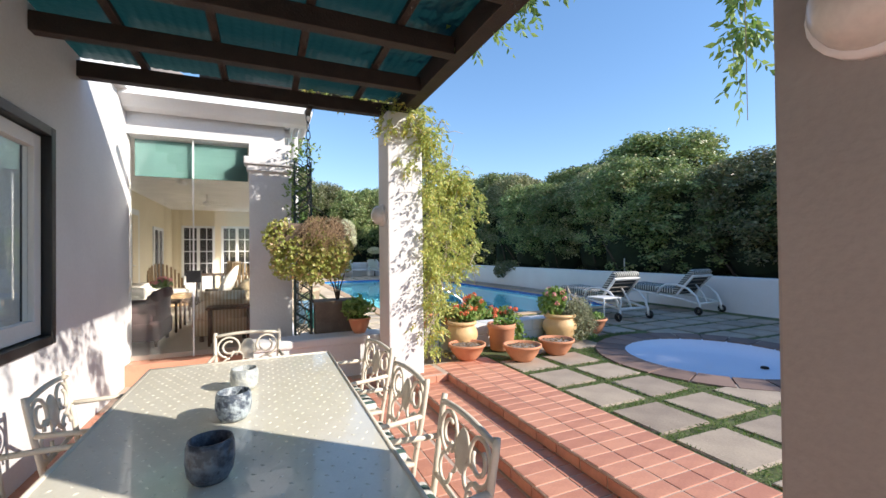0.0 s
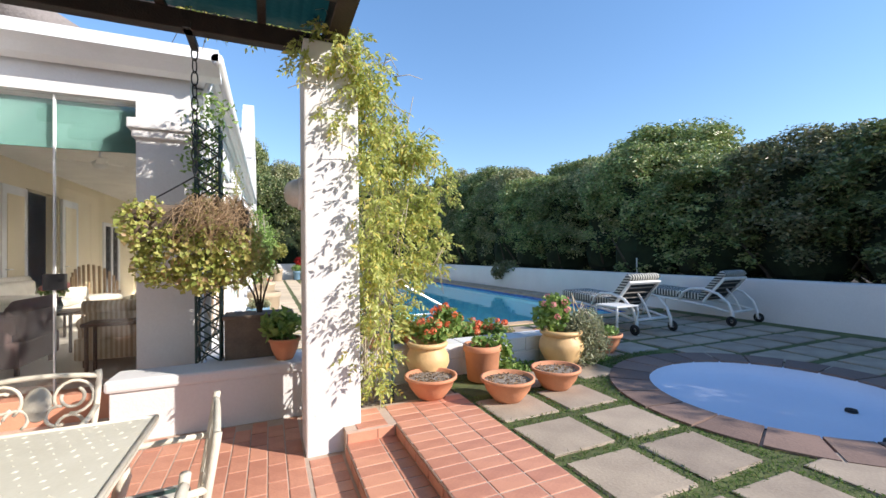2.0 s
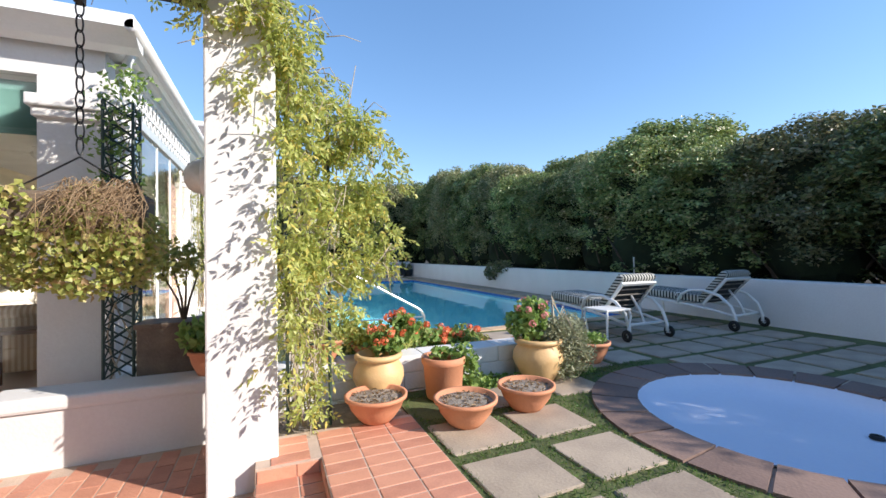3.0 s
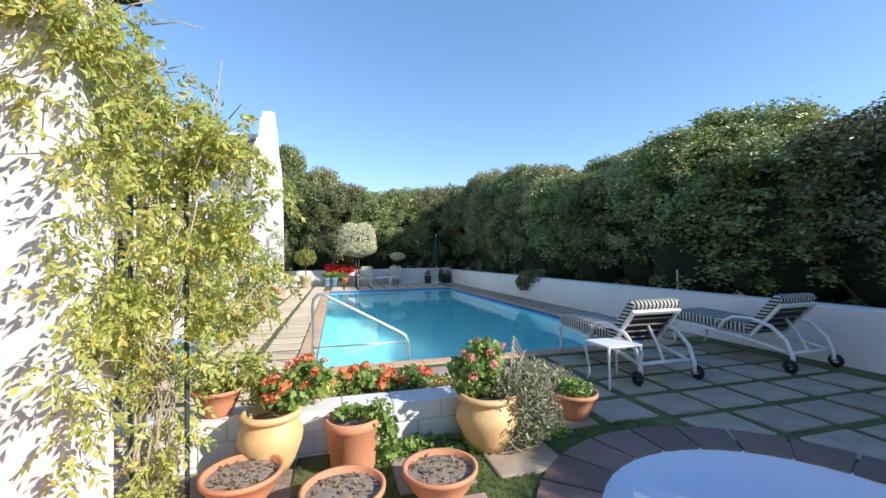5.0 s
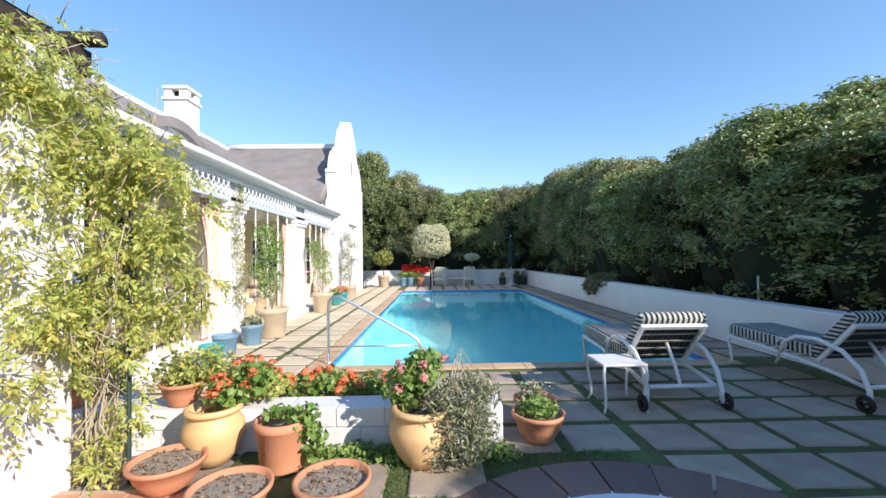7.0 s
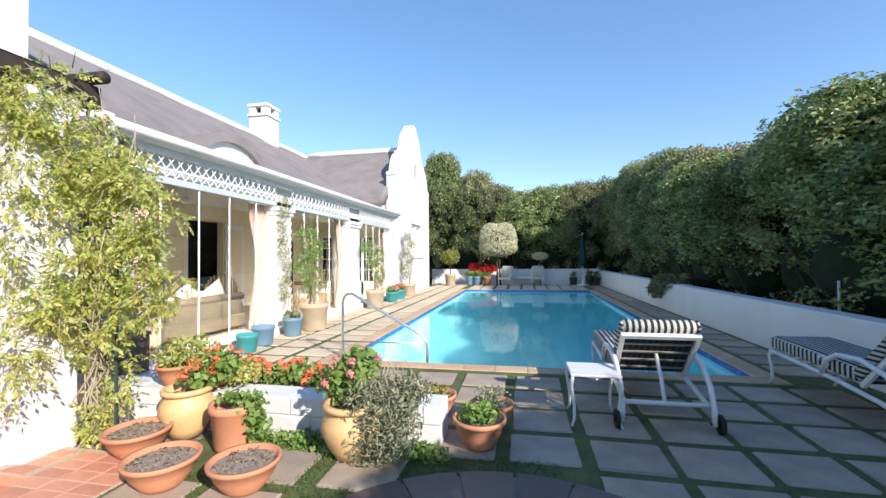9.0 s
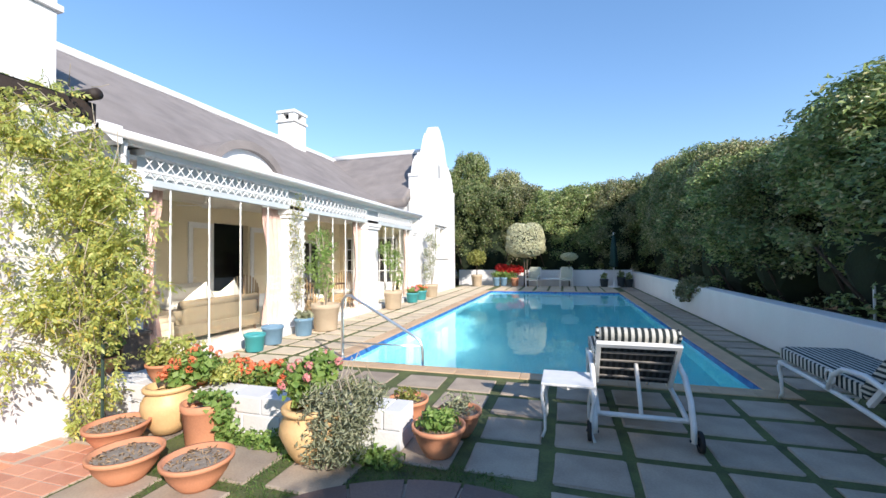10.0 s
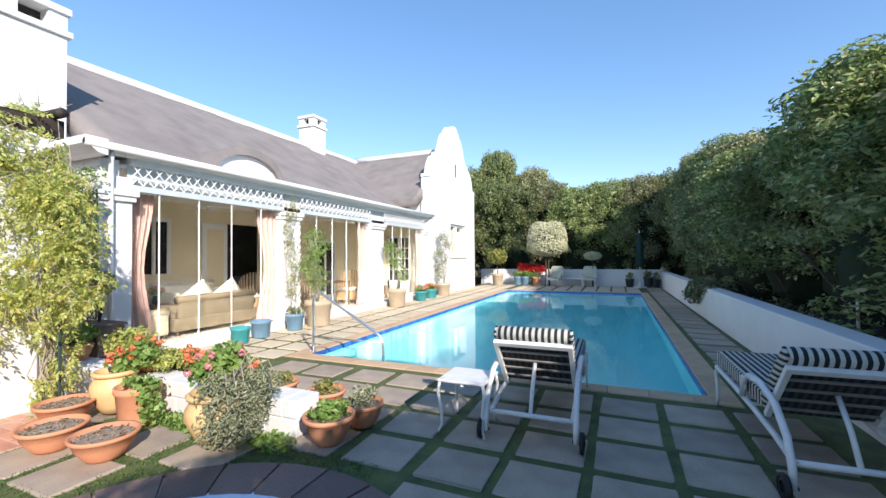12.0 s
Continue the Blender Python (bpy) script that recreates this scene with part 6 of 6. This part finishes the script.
small_table(-1.5, 7.85, 0.5, 0.45, 0.5, "small dark wooden table beside the sofa")
small_table(-1.55, 8.7, 0.6, 0.6, 0.42, "low dark wooden coffee table in the sunroom")
small_table(-0.9, 12.3, 1.4, 0.9, 0.74, "dark wooden dining table in the sunroom")
fv = thing("flower_vase", "vase of white and pink flowers on the table", "vase", pose(-1.5, 7.85, HF + 0.5))
part("vase", lathe(bmesh.new(), [(0, 0), (0.05, 0), (0.075, 0.07), (0.05, 0.15), (0.06, 0.18), (0.05, 0.18), (0.04, 0.15)], 20), DKPOT, fv, "", True)
plant(fv, [(0, 0, 0.26, 0.14, 0.14, 0.09)], 120, 0.06, GREEN_LEAF)
flowers(fv, [(0, 0, 0.26, 0.13, 0.13, 0.09)], 9, PINK_PETAL, 0.04)


small_table(-0.45, 6.4, 0.55, 0.3, 0.52, "small dark wooden side table by the glass")


def wicker_chair(at, lab):
    c = thing("wicker_armchair", lab, "chair", at, "sunroom armchairs")
    WK = bpy.data.materials.get("wicker") or mat("wicker", (0.42, 0.28, 0.14), (0.28, 0.18, 0.09), 0.8, 30, 0.7, 90)
    part("seat", bx(-0.32, -0.3, 0.12, 0.32, 0.3, 0.4, bev=0.03), WK, c)
    bm = bmesh.new()
    for k in range(15):
        a = math.pi * k / 14
        tube(bm, [(0.34 * math.cos(a), 0.05 + 0.3 * math.sin(a), 0.1), (0.36 * math.cos(a), 0.07 + 0.33 * math.sin(a), 0.4 + 0.5 * math.sin(a) ** 0.7 + 0.15)], 0.022, 6)
    part("back", bm, WK, c, "curved woven back")
    part("cushion", bx(-0.27, -0.28, 0.4, 0.27, 0.24, 0.5, bev=0.04), LINEN, c, "", True)
    for sx in (-1, 1):
        for sy in (-1, 1):
            part("leg", tube(bmesh.new(), [(sx * 0.27, sy * 0.25, 0), (sx * 0.27, sy * 0.25, 0.13)], 0.025, 8), BROWNWOOD, c)
    return c


wk = wicker_chair(pose(-0.5, 11.4, HF, 0, 0, 160), "woven wicker armchair with a pale cushion")
copy_thing(wk, pose(-1.9, 10.6, HF, 0, 0, 40))
copy_thing(wk, pose(-0.6, 13.2, HF, 0, 0, 20))
copy_thing(wk, pose(-0.7, 15.2, HF, 0, 0, 120))


def curtain(y0, y1, lab):
    c = thing("curtain", lab, "curtain", pose(0.1, 0, 0), "sunroom curtains")
    bm = bmesh.new()
    n, rows_ = 40, 8
    g = []
    for i in range(n + 1):
        col = []
        for j in range(rows_ + 1):
            v = j / rows_
            u = i / n
            yy = y0 + (y1 - y0) * (u * (1 - 0.35 * math.sin(math.pi * v) ** 2))
            col.append(bm.verts.new((0.035 * math.sin(u * 26) * (1 - 0.3 * v), yy, HF + 0.05 + v * 2.45)))
        g.append(col)
    for i in range(n):
        for j in range(rows_):
            bm.faces.new((g[i][j], g[i + 1][j], g[i + 1][j + 1], g[i][j + 1]))
    part("drape", bm, PINKCURTAIN, c, "", True)
    part("rod", tube(bmesh.new(), [(0, y0 - 0.05, 2.82), (0, y1 + 0.05, 2.82)], 0.012, 8), WHITE_TRIM, c)


LCU = "pale pink gathered curtain hanging inside the glass"
for a, b in ((9.52, 8.9), (6.36, 6.8), (13.12, 12.6), (16.88, 16.45)):
    curtain(a, b, LCU)


def ceiling_fan(x, y):
    f_ = thing("ceiling_fan", "white ceiling fan with four blades at rest", "fan", pose(x, y, 3.16), "sunroom fans")
    part("rod", tube(bmesh.new(), [(0, 0, 0), (0, 0, -0.2)], 0.015, 8), WHITE_TRIM, f_)
    part("hub", lathe(bmesh.new(), [(0, -0.32), (0.06, -0.31), (0.1, -0.26), (0.1, -0.22), (0.04, -0.18), (0, -0.18)], 20), WHITE_TRIM, f_, "", True)
    for k in range(4):
        part("blade", rot_pts(bx(0.1, -0.06, -0.255, 0.58, 0.06, -0.245), pose(0, 0, 0, 0, 0, 90 * k + 20)), CEILING, f_)


ceiling_fan(-1.4, 9.0)
ceiling_fan(-1.4, 12.6)


def wall_door(y0, y1, z1, lab, dark=True, z0=HF):
    d = thing("door_inner", lab, "door", pose(BX, (y0 + y1) / 2, 0), kind="structure")
    w = (y1 - y0) / 2
    bm = bmesh.new()
    for r in ((-w, -w + 0.09, z0, z1), (w - 0.09, w, z0, z1), (-w + 0.09, w - 0.09, z1 - 0.09, z1), (-0.04, 0.04, z0, z1 - 0.09)):
        box(bm, 0.0, r[0], r[2], 0.05, r[1], r[3], bev=0.004)
    part("frame", bm, WHITE_TRIM, d)
    part("pane", bx(0.005, -w + 0.09, z0 + 0.02, 0.02, -0.04, z1 - 0.09), DARKGLASS, d, "dark glass")
    part("pane", bx(0.005, 0.04, z0 + 0.02, 0.02, w - 0.09, z1 - 0.09), DARKGLASS, d, "dark glass")


DARKGLASS = mat("dark_glass", (0.02, 0.02, 0.02), (0.03, 0.025, 0.02), 0.08, 3, 0, 40)
wall_door(8.3, 9.12, 2.74, "white-framed dark window in the sunroom's back wall", z0=1.36)
wall_door(14.4, 15.6, 2.4, "white-framed glazed doors in the back wall")
od = thing("door_open", "open white door leaf against the sunroom wall", "door", pose(BX, 10.76, HF, 0, 0, 0), "open sunroom doors", kind="structure")
part("leaf", bx(0.01, -0.8, 0.01, 0.055, -0.05, 2.4, bev=0.005), WHITE_TRIM, od)
part("panel", bx(0.055, -0.68, 0.4, 0.062, -0.17, 2.25), CREAM, od)
part("handle", tube(bmesh.new(), [(0.06, -0.74, 1.0), (0.11, -0.74, 1.0), (0.11, -0.64, 1.0)], 0.01, 6), STEEL, od)
copy_thing(od, pose(BX, 12.85, HF))
for x0, x1 in ((-2.7, -1.65), (-1.45, -0.4)):
    fd = thing("door_french", "white multi-paned french door in the far sunroom wall", "door", pose((x0 + x1) / 2, 17.1, HF), "far french doors", kind="structure")
    w = (x1 - x0) / 2
    bm = bmesh.new()
    for r in ((-w, -w + 0.08, 0, 2.3), (w - 0.08, w, 0, 2.3), (-w, w, 2.22, 2.3), (-w, w, 0, 0.5), (-0.05, 0.05, 0, 2.3)):
        box(bm, r[0], -0.04, r[2], r[1], 0, r[3])
    for k in range(1, 4):
        box(bm, -w, -0.03, 0.5 + k * 0.43, w, -0.002, 0.53 + k * 0.43)
    for x in (-w / 2, w / 2):
        box(bm, x - 0.012, -0.03, 0.5, x + 0.012, -0.002, 2.25)
    part("frame", bm, WHITE_TRIM, fd)
    part("pane", bx(-w + 0.08, -0.012, 0.5, w - 0.08, -0.004, 2.22), DARKGLASS, fd, "dark glass")

# ---------------------------------------------------------------- paving, piece by piece
pav = thing("pavement_deck", "square sandstone slabs with grass joints round the wading pool", "paving", kind="structure")
pav2 = thing("pavement_poolside", "square sandstone slabs with grass joints along the pool", "paving", kind="structure")


def slab_mesh(w, d, q, stone=SHADED_SLAB):
    bm = bmesh.new()
    r = random.Random(q)
    box(bm, -w / 2, -d / 2, -0.05, w / 2, d / 2, 0, bev=0.012)
    for v in bm.verts:
        v.co.x += r.uniform(-0.008, 0.008)
        v.co.y += r.uniform(-0.008, 0.008)
    return mesh_of(bm, "slab", stone)


SLABS = [slab_mesh(0.52, 0.475, q) for q in range(6)]
SL_P = [slab_mesh(0.52, 0.475, q + 40, SUNLIT_SLAB) for q in range(6)]
SL_R = [slab_mesh(0.6, 0.475, q + 20) for q in range(3)]
rq = random.Random(9)


def lay(par, x, y, pool_):
    ob = new("slab", rq.choice(pool_))
    ob.parent = par
    ob.matrix_basis = pose(x + rq.uniform(-0.01, 0.01), y + rq.uniform(-0.01, 0.01), DECK + rq.uniform(-0.003, 0.002), rq.uniform(-0.3, 0.3), rq.uniform(-0.3, 0.3), rq.uniform(-1, 1))


XS = (2.91, 3.53, 4.2, 4.86, 5.49, 6.12, 6.73, 7.33, 7.94, 8.55)
yr = 7.03
while yr > -4:
    for x in XS:
        if math.hypot(x - WX, yr - WY) > WO + 0.0 and not (yr < 5.55 and yr > 5.05 and x < 4.7) and not (x < 3.0 and yr > 4.3 and yr < 5.2):
            lay(pav, x, yr, SLABS)
    yr -= 0.585
yr = 5.75
while yr < 24.6:
    for x in (0.76, 1.38, 2.02):
        if x > 1.4 or yr > 6.2:
            lay(pav2, x, yr, SL_P)
    if yr > 7.6:
        lay(pav2, 8.84, yr, SL_R)
    if yr > 21.4:
        for x in XS[:9]:
            lay(pav2, x, yr, SL_P)
    yr += 0.585

# grass blades in the nearest joints
n = 26000
gx, gy = RNG.uniform(2.62, 5.6, n), RNG.uniform(1.2, 5.1, n)
onslab = np.zeros(n, bool)
yy = 7.03
while yy > -4:
    for x in XS:
        if math.hypot(x - WX, yy - WY) > WO + 0.0:
            onslab |= (np.abs(gx - x) < 0.245) & (np.abs(gy - yy) < 0.222)
    yy -= 0.585
keep = ~onslab & (np.hypot(gx - WX, gy - WY) > WO + 0.02)
gx, gy = gx[keep], gy[keep]
c = np.stack([gx, gy, np.full(len(gx), DECK - 0.004)], 1)
grass = leaves("grass_joints", *cards(c, RNG.normal(size=c.shape) * (1, 1, 0.25), np.full(len(gx), 0.035), 0.16, 0.05), GRASS_BLADE, None, "short green grass growing between the paving slabs")
grass["category"] = "grass"

# quarry tiles of the terrace and steps
TW, TD = 0.24, 0.125


def tile_mesh(w, d, t=0.02):
    return mesh_of(bx(-w / 2, -d / 2, -t, w / 2, d / 2, 0, bev=0.004), "tile", TILE)


TM = tile_mesh(TW - 0.009, TD - 0.009)
floor_near = thing("terrace_tiles", "red quarry tiles of the terrace floor", "tiles", kind="structure")
step_tiles = thing("step_tiles", "red quarry tiles capping the terrace steps", "tiles", kind="structure")


def put_tile(par, me, x, y, z):
    ob = new("tile", me)
    ob.parent = par
    ob.location = (x, y, z + rq.uniform(-0.001, 0.0015))


y = 4.2 - TD / 2
rest = bmesh.new()
k = 0
while y > -2.2:
    for i in range(3):
        if y > -0.9:
            put_tile(step_tiles, TM, 1.88 + TW * (i + 0.5), y, DECK)
        else:
            box(rest, 1.886 + TW * i, y - 0.056, DECK - 0.02, 1.874 + TW * (i + 1), y + 0.056, DECK)
    if y > -0.9:
        put_tile(step_tiles, TM, 1.62, y, 0.09)
    else:
        box(rest, 1.506, y - 0.056, 0.07, 1.734, y + 0.056, 0.09)
    box(rest, 1.746, y - 0.056, 0.07, 1.872, y + 0.056, 0.09)
    y -= TD
y = 4.2 + TD / 2
while y < 4.6:
    for i in range(3):
        put_tile(step_tiles, TM, 1.88 + TW * (i + 0.5), y, DECK)
    put_tile(step_tiles, TM, 1.7, y, DECK)
    y += TD
# riser tiles
y = 4.19
RM = mesh_of(bx(-0.008, -0.11, -0.066, 0.004, 0.11, 0.0, bev=0.002), "riser_tile", TILE)
while y > -2:
    for x, z in ((1.5, 0.07), (1.88, DECK - 0.02)):
        put_tile(step_tiles, RM, x, y - 0.11, z)
    y -= 0.232
EM = mesh_of(bx(-0.11, -0.008, -0.15, 0.11, 0.004, 0.0, bev=0.002), "riser_tile", TILE)
put_tile(step_tiles, EM, 1.62, 4.2, DECK - 0.02)
EM2 = mesh_of(bx(-0.065, -0.008, -0.08, 0.065, 0.004, 0.0, bev=0.002), "riser_tile", TILE)
put_tile(step_tiles, EM2, 1.8, 4.2, DECK - 0.02)
TM2 = tile_mesh(TD - 0.009, TW - 0.009)
for i in range(22):
    x = 1.22 - TD * (i + 0.5)
    y = 5.13 - TW / 2 - (TW / 2 if i % 2 else 0)
    while y > -2.2:
        if x > -0.35 and y > 1.0 and (x > 0.45 or y > 3.4):
            put_tile(floor_near, TM2, x, y, 0)
        else:
            box(rest, x - TD / 2 + 0.006, y - TW / 2 + 0.006, -0.02, x + TD / 2 - 0.006, y + TW / 2 - 0.006, 0)
        y -= TW
y = 5.13 - TD / 2
while y > -2.2:
    if not 4.26 < y < 4.74:
        if y > 0.6:
            put_tile(floor_near, TM, 1.36, y, 0)
        else:
            box(rest, 1.246, y - 0.056, -0.02, 1.474, y + 0.056, 0)
    y -= TD
tagged(part("floor_tiles_far", rest, TILE, floor_near, "further red quarry tiles"), kind="stuff")
